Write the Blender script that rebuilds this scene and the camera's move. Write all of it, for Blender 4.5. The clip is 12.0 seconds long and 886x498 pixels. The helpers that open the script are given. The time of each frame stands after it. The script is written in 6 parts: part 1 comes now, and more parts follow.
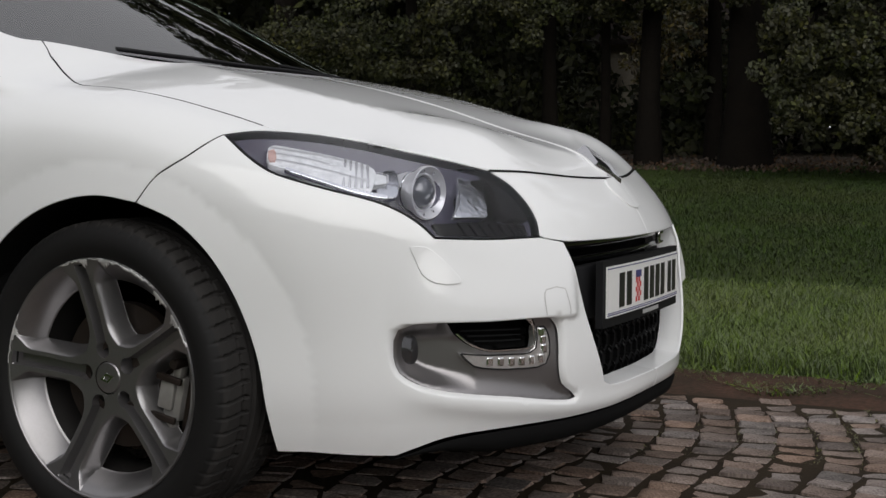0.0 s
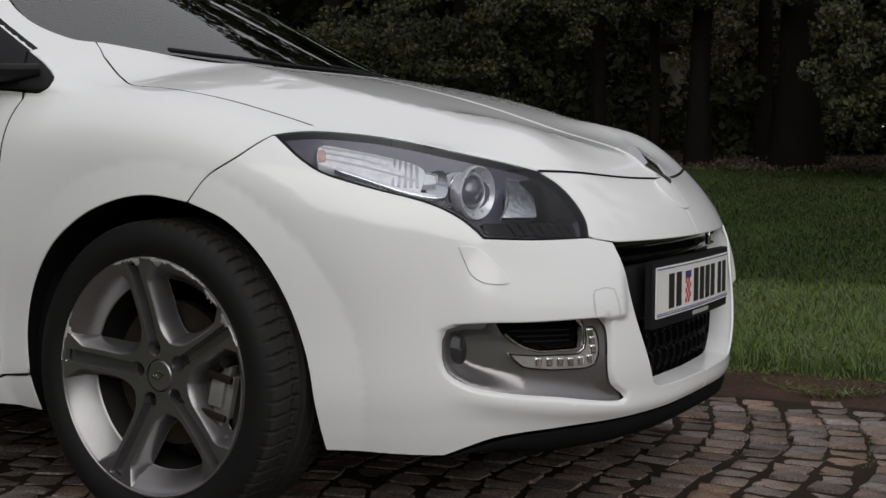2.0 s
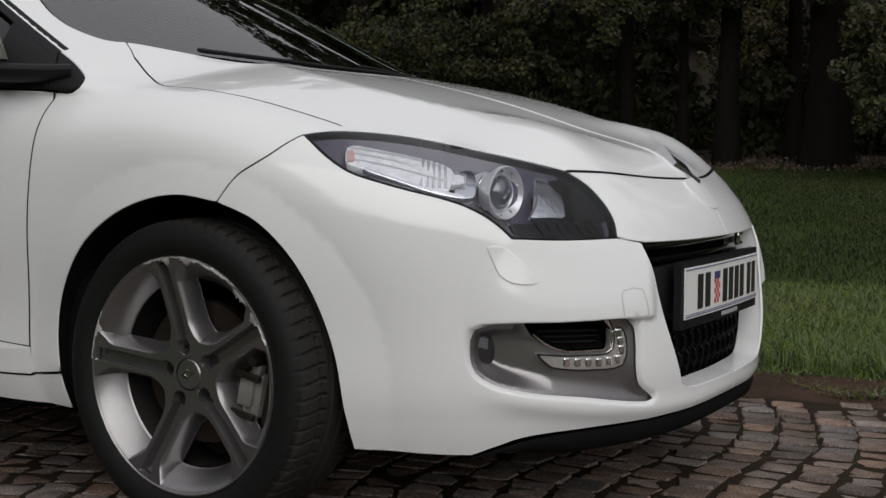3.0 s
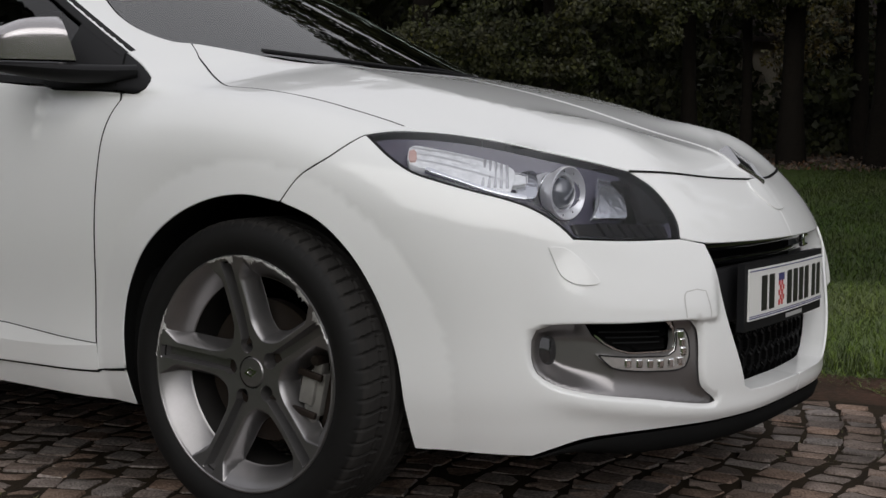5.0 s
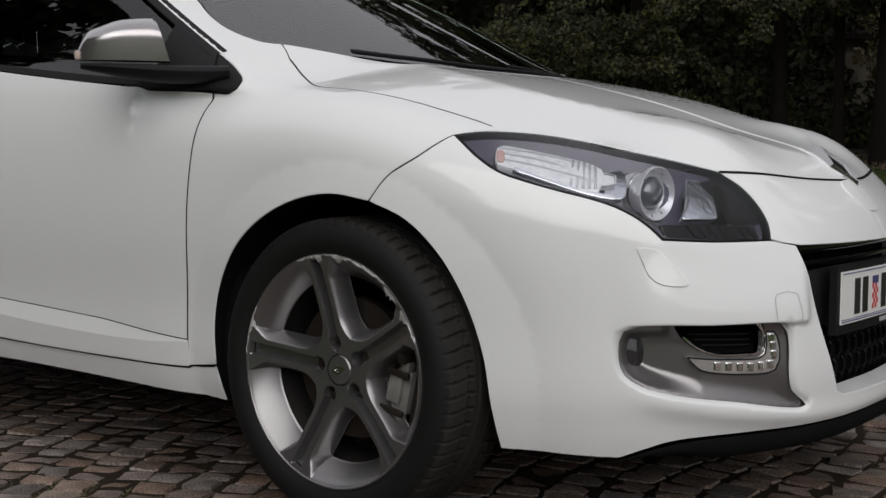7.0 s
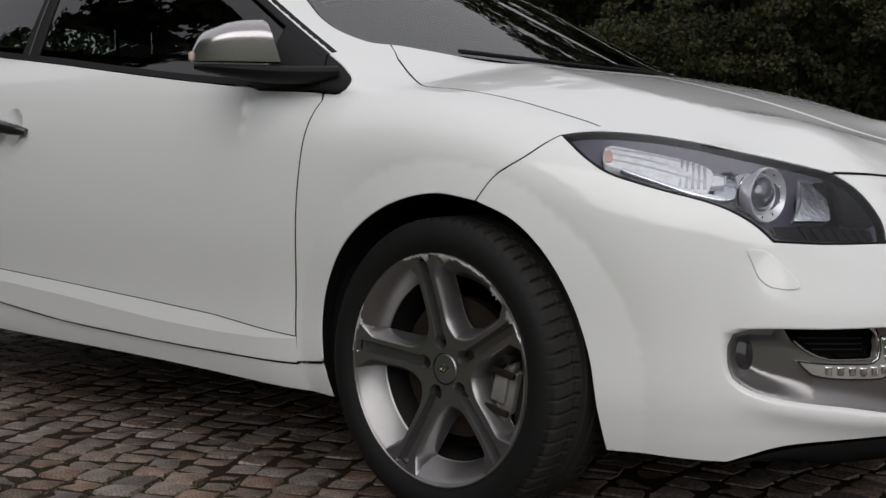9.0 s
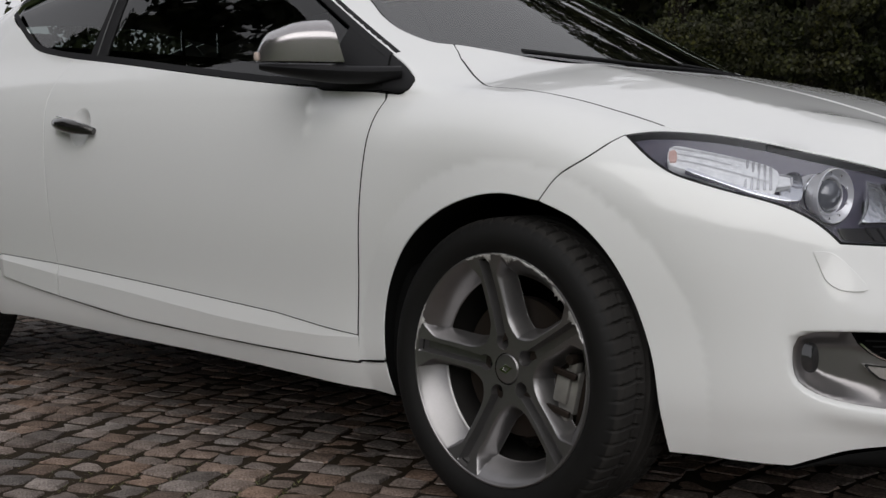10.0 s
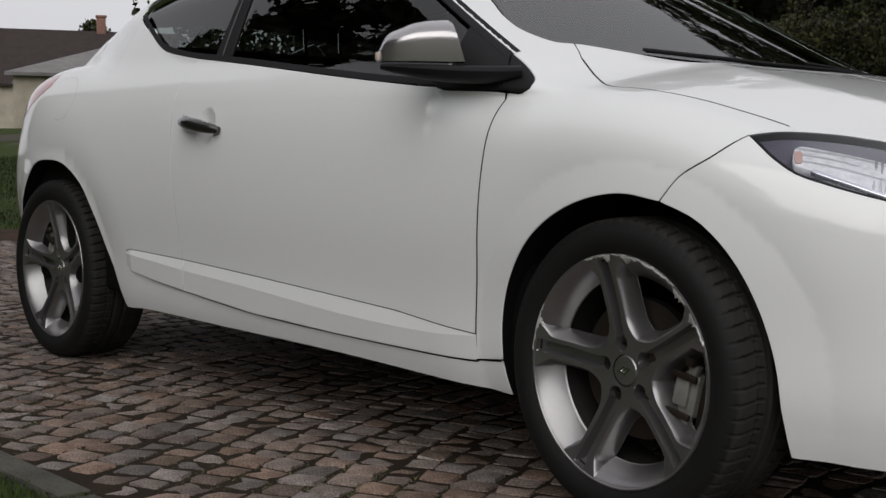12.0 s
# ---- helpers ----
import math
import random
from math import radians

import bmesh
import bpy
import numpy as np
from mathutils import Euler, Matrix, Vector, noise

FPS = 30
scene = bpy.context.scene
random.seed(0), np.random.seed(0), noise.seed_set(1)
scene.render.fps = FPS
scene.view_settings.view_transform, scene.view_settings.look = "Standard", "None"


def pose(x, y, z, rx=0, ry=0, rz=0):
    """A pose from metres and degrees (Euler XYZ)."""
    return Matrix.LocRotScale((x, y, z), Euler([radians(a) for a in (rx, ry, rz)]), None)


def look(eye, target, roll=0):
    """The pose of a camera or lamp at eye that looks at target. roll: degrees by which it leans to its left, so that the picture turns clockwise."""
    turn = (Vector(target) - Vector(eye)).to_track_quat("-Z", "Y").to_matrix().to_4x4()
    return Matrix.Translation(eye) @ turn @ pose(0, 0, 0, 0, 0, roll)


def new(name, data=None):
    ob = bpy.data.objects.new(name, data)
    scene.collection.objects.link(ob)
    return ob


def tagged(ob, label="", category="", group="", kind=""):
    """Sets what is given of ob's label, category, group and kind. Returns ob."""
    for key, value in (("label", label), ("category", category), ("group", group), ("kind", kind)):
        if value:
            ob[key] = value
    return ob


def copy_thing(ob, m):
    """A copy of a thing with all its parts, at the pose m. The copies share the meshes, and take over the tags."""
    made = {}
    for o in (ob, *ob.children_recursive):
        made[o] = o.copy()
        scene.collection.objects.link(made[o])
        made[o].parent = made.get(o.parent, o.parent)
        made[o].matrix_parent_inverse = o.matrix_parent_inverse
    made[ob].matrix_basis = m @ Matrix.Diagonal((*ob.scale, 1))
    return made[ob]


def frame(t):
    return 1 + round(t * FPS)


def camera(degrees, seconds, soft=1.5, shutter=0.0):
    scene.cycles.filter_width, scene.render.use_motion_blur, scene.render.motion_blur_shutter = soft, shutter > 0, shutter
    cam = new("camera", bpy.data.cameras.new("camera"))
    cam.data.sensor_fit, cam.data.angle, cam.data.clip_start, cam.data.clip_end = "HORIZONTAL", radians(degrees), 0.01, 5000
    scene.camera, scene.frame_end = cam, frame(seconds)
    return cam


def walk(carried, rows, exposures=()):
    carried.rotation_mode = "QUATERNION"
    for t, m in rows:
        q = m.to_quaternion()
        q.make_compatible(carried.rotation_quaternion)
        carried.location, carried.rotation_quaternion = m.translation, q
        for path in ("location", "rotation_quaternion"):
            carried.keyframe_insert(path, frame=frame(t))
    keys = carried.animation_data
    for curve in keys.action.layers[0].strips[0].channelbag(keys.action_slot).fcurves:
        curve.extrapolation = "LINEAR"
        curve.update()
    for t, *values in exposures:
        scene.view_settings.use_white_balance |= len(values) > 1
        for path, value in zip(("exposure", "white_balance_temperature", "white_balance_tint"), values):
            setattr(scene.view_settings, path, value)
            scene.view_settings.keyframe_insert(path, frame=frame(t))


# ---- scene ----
cam = camera(37.81, 12.0)
ROWS = [
    (0.0, 1.7377, -2.8530, 0.7699, 26.323, -4.243, -0.178),
    (0.5, 1.7374, -2.8536, 0.7702, 26.684, -4.248, -0.184),
    (1.0, 1.7372, -2.8543, 0.7704, 27.139, -4.254, -0.191),
    (1.5, 1.7368, -2.8553, 0.7708, 27.734, -4.262, -0.201),
    (2.0, 1.7363, -2.8563, 0.7712, 28.435, -4.272, -0.213),
    (2.5, 1.7359, -2.8573, 0.7715, 29.048, -4.281, -0.224),
    (3.0, 1.7356, -2.8583, 0.7719, 29.651, -4.291, -0.234),
    (5.0, 1.7339, -2.8624, 0.7735, 32.306, -4.334, -0.285),
    (5.5, 1.7333, -2.8639, 0.7740, 33.274, -4.351, -0.304),
    (6.0, 1.7327, -2.8653, 0.7746, 34.181, -4.367, -0.323),
    (6.5, 1.7321, -2.8667, 0.7751, 35.071, -4.384, -0.342),
    (7.0, 1.7315, -2.8683, 0.7757, 36.069, -4.403, -0.364),
    (9.0, 1.7286, -2.8755, 0.7784, 40.656, -4.500, -0.474),
    (9.5, 1.7277, -2.8776, 0.7792, 42.011, -4.531, -0.509),
    (10.0, 1.7269, -2.8797, 0.7799, 43.349, -4.563, -0.545),
    (10.5, 1.7262, -2.8814, 0.7806, 44.426, -4.590, -0.575),
    (11.0, 1.7254, -2.8834, 0.7813, 45.706, -4.623, -0.611),
    (11.5, 1.7245, -2.8855, 0.7821, 47.076, -4.659, -0.651),
    (12.0, 1.7236, -2.8877, 0.7829, 48.463, -4.697, -0.693),
]
EXPOSURES = [(0.0, 0.24), (0.6, 0.23), (1.0, 0.17), (1.6, 0.05), (2.5, 0.07), (5.0, 0.11), (12.0, 0.11)]
walk(cam, [(t, pose(x, y, z, 90 + pitch, roll, yaw)) for t, x, y, z, yaw, pitch, roll in ROWS], exposures=EXPOSURES)

# ---- light: a dull, overcast afternoon ----
world = bpy.data.worlds.new("world")
scene.world = world
world.use_nodes = True
wn, wl = world.node_tree.nodes, world.node_tree.links
sky = wn.new("ShaderNodeTexSky")
sky.sky_type, sky.sun_disc = "NISHITA", False
sky.sun_elevation, sky.sun_rotation = radians(31), radians(146)
sky.dust_density, sky.air_density = 2.0, 1.0
grey = wn.new("ShaderNodeHueSaturation")
grey.inputs["Saturation"].default_value = 0.10
wl.new(sky.outputs["Color"], grey.inputs["Color"])
cloud = wn.new("ShaderNodeMix")
cloud.data_type = "RGBA"
cloud.inputs[0].default_value = 0.80
cloud.inputs[7].default_value = (6.42, 6.40, 6.75, 1)
wl.new(grey.outputs["Color"], cloud.inputs[6])
wl.new(cloud.outputs[2], wn["Background"].inputs["Color"])
wn["Background"].inputs["Strength"].default_value = 0.10
sun = new("sun", bpy.data.lights.new("sun", "SUN"))
sun.data.energy, sun.data.angle, sun.data.color = 1.5, radians(70), (1.0, 0.98, 0.95)
sun.matrix_world = look((6, -9, 6.5), (0, 0, 0))
# ---- materials ----


def shader(name, colour, rough=0.5, metal=0.0, spec=0.5, vary=0.0, scale=8.0, fine=0.0, bump=0.0, bump_scale=60.0, coat=0.0, tint=None, per_piece=0.0):
    """A surface with a wide and a fine variation of colour, relief, and if wanted a variation from piece to piece."""
    m = bpy.data.materials.new(name)
    m.use_nodes = True
    n, l = m.node_tree.nodes, m.node_tree.links
    b = n["Principled BSDF"]
    b.inputs["Base Color"].default_value = (*colour, 1)
    b.inputs["Roughness"].default_value, b.inputs["Metallic"].default_value = rough, metal
    b.inputs["Specular IOR Level"].default_value = spec
    b.inputs["Coat Weight"].default_value, b.inputs["Coat Roughness"].default_value = coat, 0.05
    place = n.new("ShaderNodeTexCoord").outputs["Object"]
    out = None
    if vary or fine or per_piece:
        mix = n.new("ShaderNodeMix")
        mix.data_type = "RGBA"
        mix.inputs[6].default_value = (*colour, 1)
        mix.inputs[7].default_value = (*(tint or [c * 0.45 for c in colour]), 1)
        wide = n.new("ShaderNodeTexNoise")
        wide.inputs["Scale"].default_value, wide.inputs["Detail"].default_value = scale, 5
        l.new(place, wide.inputs["Vector"])
        ramp = n.new("ShaderNodeMapRange")
        ramp.inputs[1].default_value, ramp.inputs[2].default_value, ramp.inputs[4].default_value = 0.35, 0.7, vary
        l.new(wide.outputs["Fac"], ramp.inputs[0])
        grain = n.new("ShaderNodeTexNoise")
        grain.inputs["Scale"].default_value, grain.inputs["Detail"].default_value = scale * 14, 4
        l.new(place, grain.inputs["Vector"])
        r2 = n.new("ShaderNodeMapRange")
        r2.inputs[1].default_value, r2.inputs[2].default_value, r2.inputs[4].default_value = 0.35, 0.7, fine
        l.new(grain.outputs["Fac"], r2.inputs[0])
        add = n.new("ShaderNodeMath")
        l.new(ramp.outputs[0], add.inputs[0]), l.new(r2.outputs[0], add.inputs[1])
        add.use_clamp = True
        l.new(add.outputs[0], mix.inputs[0])
        l.new(mix.outputs[2], b.inputs["Base Color"])
        out = mix.outputs[2]
    if per_piece:
        hsv = n.new("ShaderNodeHueSaturation")
        l.new(out, hsv.inputs["Color"])
        rnd = n.new("ShaderNodeNewGeometry").outputs["Random Per Island"] if per_piece < 0 else n.new("ShaderNodeObjectInfo").outputs["Random"]
        v = n.new("ShaderNodeMapRange")
        v.inputs[3].default_value, v.inputs[4].default_value = 1 - abs(per_piece), 1 + abs(per_piece)
        l.new(rnd, v.inputs[0]), l.new(v.outputs[0], hsv.inputs["Value"])
        s = n.new("ShaderNodeMath")
        s.operation = "MULTIPLY"
        s.inputs[1].default_value = 7.31
        fr = n.new("ShaderNodeMath")
        fr.operation = "FRACT"
        l.new(rnd, s.inputs[0]), l.new(s.outputs[0], fr.inputs[0])
        sm = n.new("ShaderNodeMapRange")
        sm.inputs[3].default_value, sm.inputs[4].default_value = 0.45, 1.20
        l.new(fr.outputs[0], sm.inputs[0]), l.new(sm.outputs[0], hsv.inputs["Saturation"])
        l.new(hsv.outputs[0], b.inputs["Base Color"])
    if bump:
        t = n.new("ShaderNodeTexNoise")
        t.inputs["Scale"].default_value, t.inputs["Detail"].default_value = bump_scale, 5
        l.new(place, t.inputs["Vector"])
        bp = n.new("ShaderNodeBump")
        bp.inputs["Strength"].default_value, bp.inputs["Distance"].default_value = bump, 0.3 / bump_scale
        l.new(t.outputs["Fac"], bp.inputs["Height"]), l.new(bp.outputs[0], b.inputs["Normal"])
    return m


def clear(name, tint, gloss=1.45, rough=0.0):
    """Thin glass: what is behind shows through the tint, and a Fresnel gloss lies on it."""
    m = bpy.data.materials.new(name)
    m.use_nodes = True
    n, l = m.node_tree.nodes, m.node_tree.links
    n.remove(n["Principled BSDF"])
    t, g, mix, f = n.new("ShaderNodeBsdfTransparent"), n.new("ShaderNodeBsdfGlossy"), n.new("ShaderNodeMixShader"), n.new("ShaderNodeFresnel")
    t.inputs[0].default_value = (*tint, 1)
    g.inputs["Roughness"].default_value = rough
    f.inputs["IOR"].default_value = gloss
    l.new(f.outputs[0], mix.inputs[0]), l.new(t.outputs[0], mix.inputs[1]), l.new(g.outputs[0], mix.inputs[2])
    l.new(mix.outputs[0], n["Material Output"].inputs["Surface"])
    return m


PAINT = shader("white_paint", (0.782, 0.788, 0.788), 0.55, spec=0.12, coat=1.0, vary=0.06, fine=0.03, scale=2.0, tint=(0.71, 0.71, 0.70))
PAINT.node_tree.nodes["Principled BSDF"].inputs["Coat Roughness"].default_value = 0.02
PAINT.node_tree.nodes["Principled BSDF"].inputs["Coat IOR"].default_value = 1.6
BLACK = shader("black_plastic", (0.009, 0.009, 0.010), 0.6, spec=0.2, bump=0.1, bump_scale=900)
GLOSSBLACK = shader("gloss_black", (0.006, 0.006, 0.007), 0.08, coat=0.5)
DARKVOID = shader("dark_underside", (0.006, 0.006, 0.006), 0.95, spec=0.1, vary=0.4, scale=6)
# brake dust, plus the shade behind the spokes put into the colour
BARREL = shader("dusty_shaded_barrel", (0.030, 0.028, 0.027), 0.6, 0.5, vary=0.5, scale=12, tint=(0.018, 0.015, 0.013))
TREAD = shader("dusty_tread", (0.026, 0.0245, 0.023), 0.85, spec=0.15, vary=0.5, fine=0.3, scale=14, tint=(0.015, 0.014, 0.0135), bump=0.2, bump_scale=400)
RUBBER = shader("tyre_rubber", (0.0075, 0.0075, 0.0075), 0.65, spec=0.22, vary=0.35, fine=0.2, scale=9, tint=(0.012, 0.011, 0.0105), bump=0.15, bump_scale=500)
ALLOY = shader("grey_alloy", (0.258, 0.250, 0.254), 0.29, 0.82, coat=0.3, vary=0.3, scale=14, fine=0.1, tint=(0.17, 0.165, 0.16))
SCRAPED = shader("scraped_alloy", (0.78, 0.77, 0.76), 0.55, 0.6, vary=0.5, scale=60, fine=0.4, bump=0.8, bump_scale=260)
SILVER = shader("satin_silver", (0.25, 0.24, 0.242), 0.33, 0.85, vary=0.1, scale=10)
CAPSILVER = shader("cap_silver", (0.44, 0.42, 0.425), 0.26, 0.85, coat=0.6, vary=0.1, scale=10)
CHROME = shader("chrome", (0.85, 0.85, 0.86), 0.06, 1.0)
SATIN = shader("satin_aluminium", (0.72, 0.72, 0.74), 0.28, 0.45, vary=0.15, scale=12)
REFLECTOR = shader("lamp_reflector", (0.88, 0.88, 0.90), 0.12, 1.0)
STEEL = shader("brake_steel", (0.055, 0.045, 0.040), 0.45, 0.8, vary=0.4, scale=20, tint=(0.07, 0.045, 0.035))
CASTIRON = shader("cast_grey", (0.36, 0.35, 0.33), 0.45, 0.5, vary=0.4, scale=30)
LENS = clear("clear_lens", (0.96, 0.97, 1.0), 1.38)
SCREEN = clear("windscreen_glass", (0.60, 0.70, 0.63), 3.0)
TINTED = clear("tinted_side_glass", (0.20, 0.235, 0.225), 1.7)
DASH = shader("dashboard_grain", (0.035, 0.036, 0.034), 0.85, spec=0.2, fine=0.3, scale=10, bump=0.3, bump_scale=400)
WHITEPLATE = shader("plate_white", (0.75, 0.75, 0.73), 0.4)
INK = shader("plate_ink", (0.02, 0.02, 0.02), 0.4)
NAVY = shader("plate_navy", (0.06, 0.06, 0.18), 0.4)
REDINK = shader("plate_red", (0.55, 0.06, 0.06), 0.4)
ORANGE = shader("amber_cap", (0.55, 0.37, 0.33), 0.2)
REDLAMP = shader("red_lamp", (0.30, 0.008, 0.012), 0.08, coat=1.0)
CLOTH = shader("seat_cloth", (0.02, 0.02, 0.022), 0.9, fine=0.5, scale=12, bump=0.3, bump_scale=300)

# ---- the form of the car ----
A0, B0, FAN, Z0, WS = 0.15, -2.90, 0.60, 0.50, 0.80


def spline(xs, ys):
    """A smooth curve through few control values (natural cubic)."""
    xs, ys = np.array(xs, float), np.array(ys, float)
    n = len(xs)
    h = np.diff(xs)
    m = np.zeros((n, n))
    r = np.zeros(n)
    m[0, 0] = m[-1, -1] = 1
    for i in range(1, n - 1):
        m[i, i - 1], m[i, i], m[i, i + 1] = h[i - 1], 2 * (h[i - 1] + h[i]), h[i]
        r[i] = 6 * ((ys[i + 1] - ys[i]) / h[i] - (ys[i] - ys[i - 1]) / h[i - 1])
    k = np.linalg.solve(m, r)

    def value(x):
        x = np.clip(x, xs[0], xs[-1])
        i = np.clip(np.searchsorted(xs, x) - 1, 0, n - 2)
        a, b = xs[i + 1] - x, x - xs[i]
        hh = h[i]
        return k[i] * a**3 / (6 * hh) + k[i + 1] * b**3 / (6 * hh) + (ys[i] / hh - k[i] * hh / 6) * a + (ys[i + 1] / hh - k[i + 1] * hh / 6) * b
    return value


def smax(a, b, k):
    h = np.maximum(k - np.abs(a - b), 0) / k
    return np.maximum(a, b) + h * h * k / 4


def smin(a, b, k):
    return -smax(-a, -b, k)


SIDE = spline([0.10, 0.20, 0.28, 0.40, 0.55, 0.70, 0.80, 0.88, 0.95, 1.03, 1.2], [0.78, 0.835, 0.862, 0.874, 0.890, 0.893, 0.884, 0.866, 0.835, 0.785, 0.66])
NOSE = spline([0.10, 0.20, 0.26, 0.35, 0.50, 0.62, 0.72, 0.80, 0.95], [0.80, 0.845, 0.868, 0.880, 0.868, 0.848, 0.812, 0.775, 0.66])
HOOD = spline([-0.6, -0.3, -0.12, 0.04, 0.2, 0.36, 0.52, 0.60, 0.66, 0.72, 0.78, 0.84, 0.88], [1.02, 1.0, 0.978, 0.950, 0.914, 0.870, 0.819, 0.797, 0.778, 0.752, 0.716, 0.668, 0.63])
CREASE = spline([-0.6, -0.3, -0.15, -0.054, 0.095, 0.20, 0.28, 0.36, 0.44, 0.52, 0.60, 0.66, 0.72, 0.9], [0.30, 0.335, 0.38, 0.418, 0.460, 0.458, 0.435, 0.392, 0.337, 0.270, 0.180, 0.09, 0.04, 0.03])
FLANK = spline([-0.6, -0.3, 0.06, 0.32, 0.54, 0.66, 0.9], [0.15, 0.15, 0.17, 0.20, 0.125, 0.125, 0.125])
TAIL = spline([0.10, 0.25, 0.45, 0.60, 0.85, 0.98, 1.05, 1.2], [3.30, 3.38, 3.41, 3.40, 3.33, 3.27, 3.20, 3.05])


def lower_body(x, y, z):
    y = np.abs(y)
    # wheel arch swell over both wheels
    swell = 0.012 * np.exp(-((x - 0.02) / 0.42) ** 2 - ((z - 0.62) / 0.22) ** 2) + 0.022 * np.exp(-((x + 2.66) / 0.45) ** 2 - ((z - 0.66) / 0.24) ** 2) + 0.024 * np.exp(-((x + 3.05) / 0.40) ** 2 - ((z - 0.97) / 0.10) ** 2)
    for cx in (0.0, -2.641):
        k = np.hypot(x - cx, z - 0.318) - 0.432
        swell = swell - np.where(k > 0, 0.0125 * np.clip(1 - k / 0.15, 0, 1) ** 2, np.maximum(0.0125 + 0.05 * k, 0.006))
    w = SIDE(z) + swell
    t = np.clip((x + 0.15) / (NOSE(z) + 0.15), 0, None)
    u = np.clip((-x - 2.45) / (TAIL(z) - 2.45), 0, None)
    n = 2.5
    front = (np.power(np.power(t, n) + np.power(np.maximum(y / w, 1e-6), n), 1 / n) - 1) * w
    back = (np.power(np.power(u, 3.2) + np.power(np.maximum(y / w, 1e-6), 3.2), 1 / 3.2) - 1) * w
    round_ = np.where(x > -1.2, front, back)
    # bonnet: a plateau between two creases that meet at the badge, flanks falling outwards
    top = HOOD(x) - 0.03 * y * y - FLANK(x) * smax(y - CREASE(x), 0 * y, 0.008) - 0.10 * np.maximum(y - 0.55, 0) ** 2
    top = top + 0.035 * np.exp(-(((x - 0.575) / 0.135) ** 2) - ((y - 0.36) / np.where(y > 0.36, 0.11, 0.15)) ** 2)
    deck = np.where(x < -0.6, 1.02 + 0.03 * np.clip((-x - 0.6) / 1.5, 0, 1), 9)
    top = np.where(x < -0.6, deck, top)
    f = smax(round_, (z - top) * 0.85, 0.10)
    return smax(f, 0.10 - z, 0.03)


ROOF = spline([-3.3, -2.9, -2.5, -2.0, -1.5, -1.1, -0.8], [1.12, 1.26, 1.345, 1.402, 1.423, 1.405, 1.37])


def greenhouse(x, y, z, foot=0.8):
    y = np.abs(y)
    screen = (z - (0.948 + 0.47 * (-0.03 - x - 0.34 * (y / 0.8) ** 2))) * 0.9
    half = 0.812 - 0.06 * np.clip((-x - 1.5) / 1.5, 0, 1) ** 2 - 0.135 * np.clip((-x - 2.33) / 0.55, 0, 1) ** 1.25
    lean = 0.42 + 0.10 * np.clip((-x - 1.6) / 1.4, 0, 1)
    side = (y - (half - lean * (z - 0.98) - 0.22 * (z - 0.98) ** 2)) * 0.9
    roof = z - ROOF(x) + 0.09 * (y / 0.7) ** 2
    hatch = (-x - (3.20 - 0.55 * (z - 1.0))) * 0.8 + 0.10 * (y / 0.7) ** 2
    f = smax(screen, side, 0.05)
    f = smax(f, roof, 0.10)
    f = smax(f, hatch, 0.12)
    return smax(f, foot - z, 0.02)


def step_up(t):
    t = np.clip(t, 0, 1)
    return t * t * (3 - 2 * t)


def bumper_form(x, y, z):
    """Brow over the fog lamp pod that ends before the grille, and the lip under the pod."""
    c = np.clip(x, B0, A0)
    y = np.abs(y)
    a = c + FAN * np.arctan2(x - c, y)
    w = WS * np.arctan2(z - Z0, np.hypot(x - c, y))
    brow = 0.011 * step_up((a - 0.455) / 0.075) * step_up((w + 0.068) / 0.016) * (1 - step_up((w + 0.035) / 0.125)) * (1 - step_up((a - 0.766) / 0.026))
    foot = np.interp(a, [0.45, 0.51, 0.65, 0.784, 0.9], [-0.160, -0.170, -0.205, -0.233, -0.245])
    lip = 0.007 * step_up((a - 0.46) / 0.10) * np.exp(-(((w - foot + 0.022) / 0.024) ** 2))
    chin = 0.08 * smax(0.250 - z, 0 * z, 0.004) * step_up((x - 0.22) / 0.06) * (1 - step_up((x - 0.60) / 0.10))
    return np.where(x > 0.1, brow + lip + chin, 0)


def body(x, y, z):
    return smin(lower_body(x, y, z), greenhouse(x, y, z, 0.9), 0.025) - bumper_form(x, y, z)


def onto(a, w, off=0.0):
    """Points of the body's skin (near side) from its unrolled plan: a runs forward and round the nose, w up."""
    a, w = np.asarray(a, float), np.asarray(w, float)
    th = (np.maximum(a - A0, 0) + np.minimum(a - B0, 0)) / FAN
    ox = np.clip(a, B0, A0)
    ph = w / WS
    dx, dy, dz = np.sin(th) * np.cos(ph), -np.cos(th) * np.cos(ph), np.sin(ph)
    lo, hi = np.full(a.shape, 0.05), np.full(a.shape, 1.7)
    for _ in range(34):
        m = (lo + hi) / 2
        inside = body(ox + m * dx, m * dy, Z0 + m * dz) < 0
        lo, hi = np.where(inside, m, lo), np.where(inside, hi, m)
    p = np.stack([ox + lo * dx, lo * dy, Z0 + lo * dz], -1)
    if off:
        p = p + off * normal(p)
    return p


def normal(p):
    e = 2e-3
    g = np.stack([body(*(p + d).T) - body(*(p - d).T) for d in np.eye(3) * e], -1)
    return g / np.linalg.norm(g, axis=-1, keepdims=True)


def unroll(p):
    x, y, z = np.asarray(p, float).T
    y = np.abs(y)
    c = np.clip(x, B0, A0)
    r = np.hypot(x - c, y)
    a = c + FAN * np.arctan2(x - c, y)
    return np.stack([a, WS * np.arctan2(z - Z0, r)], -1)


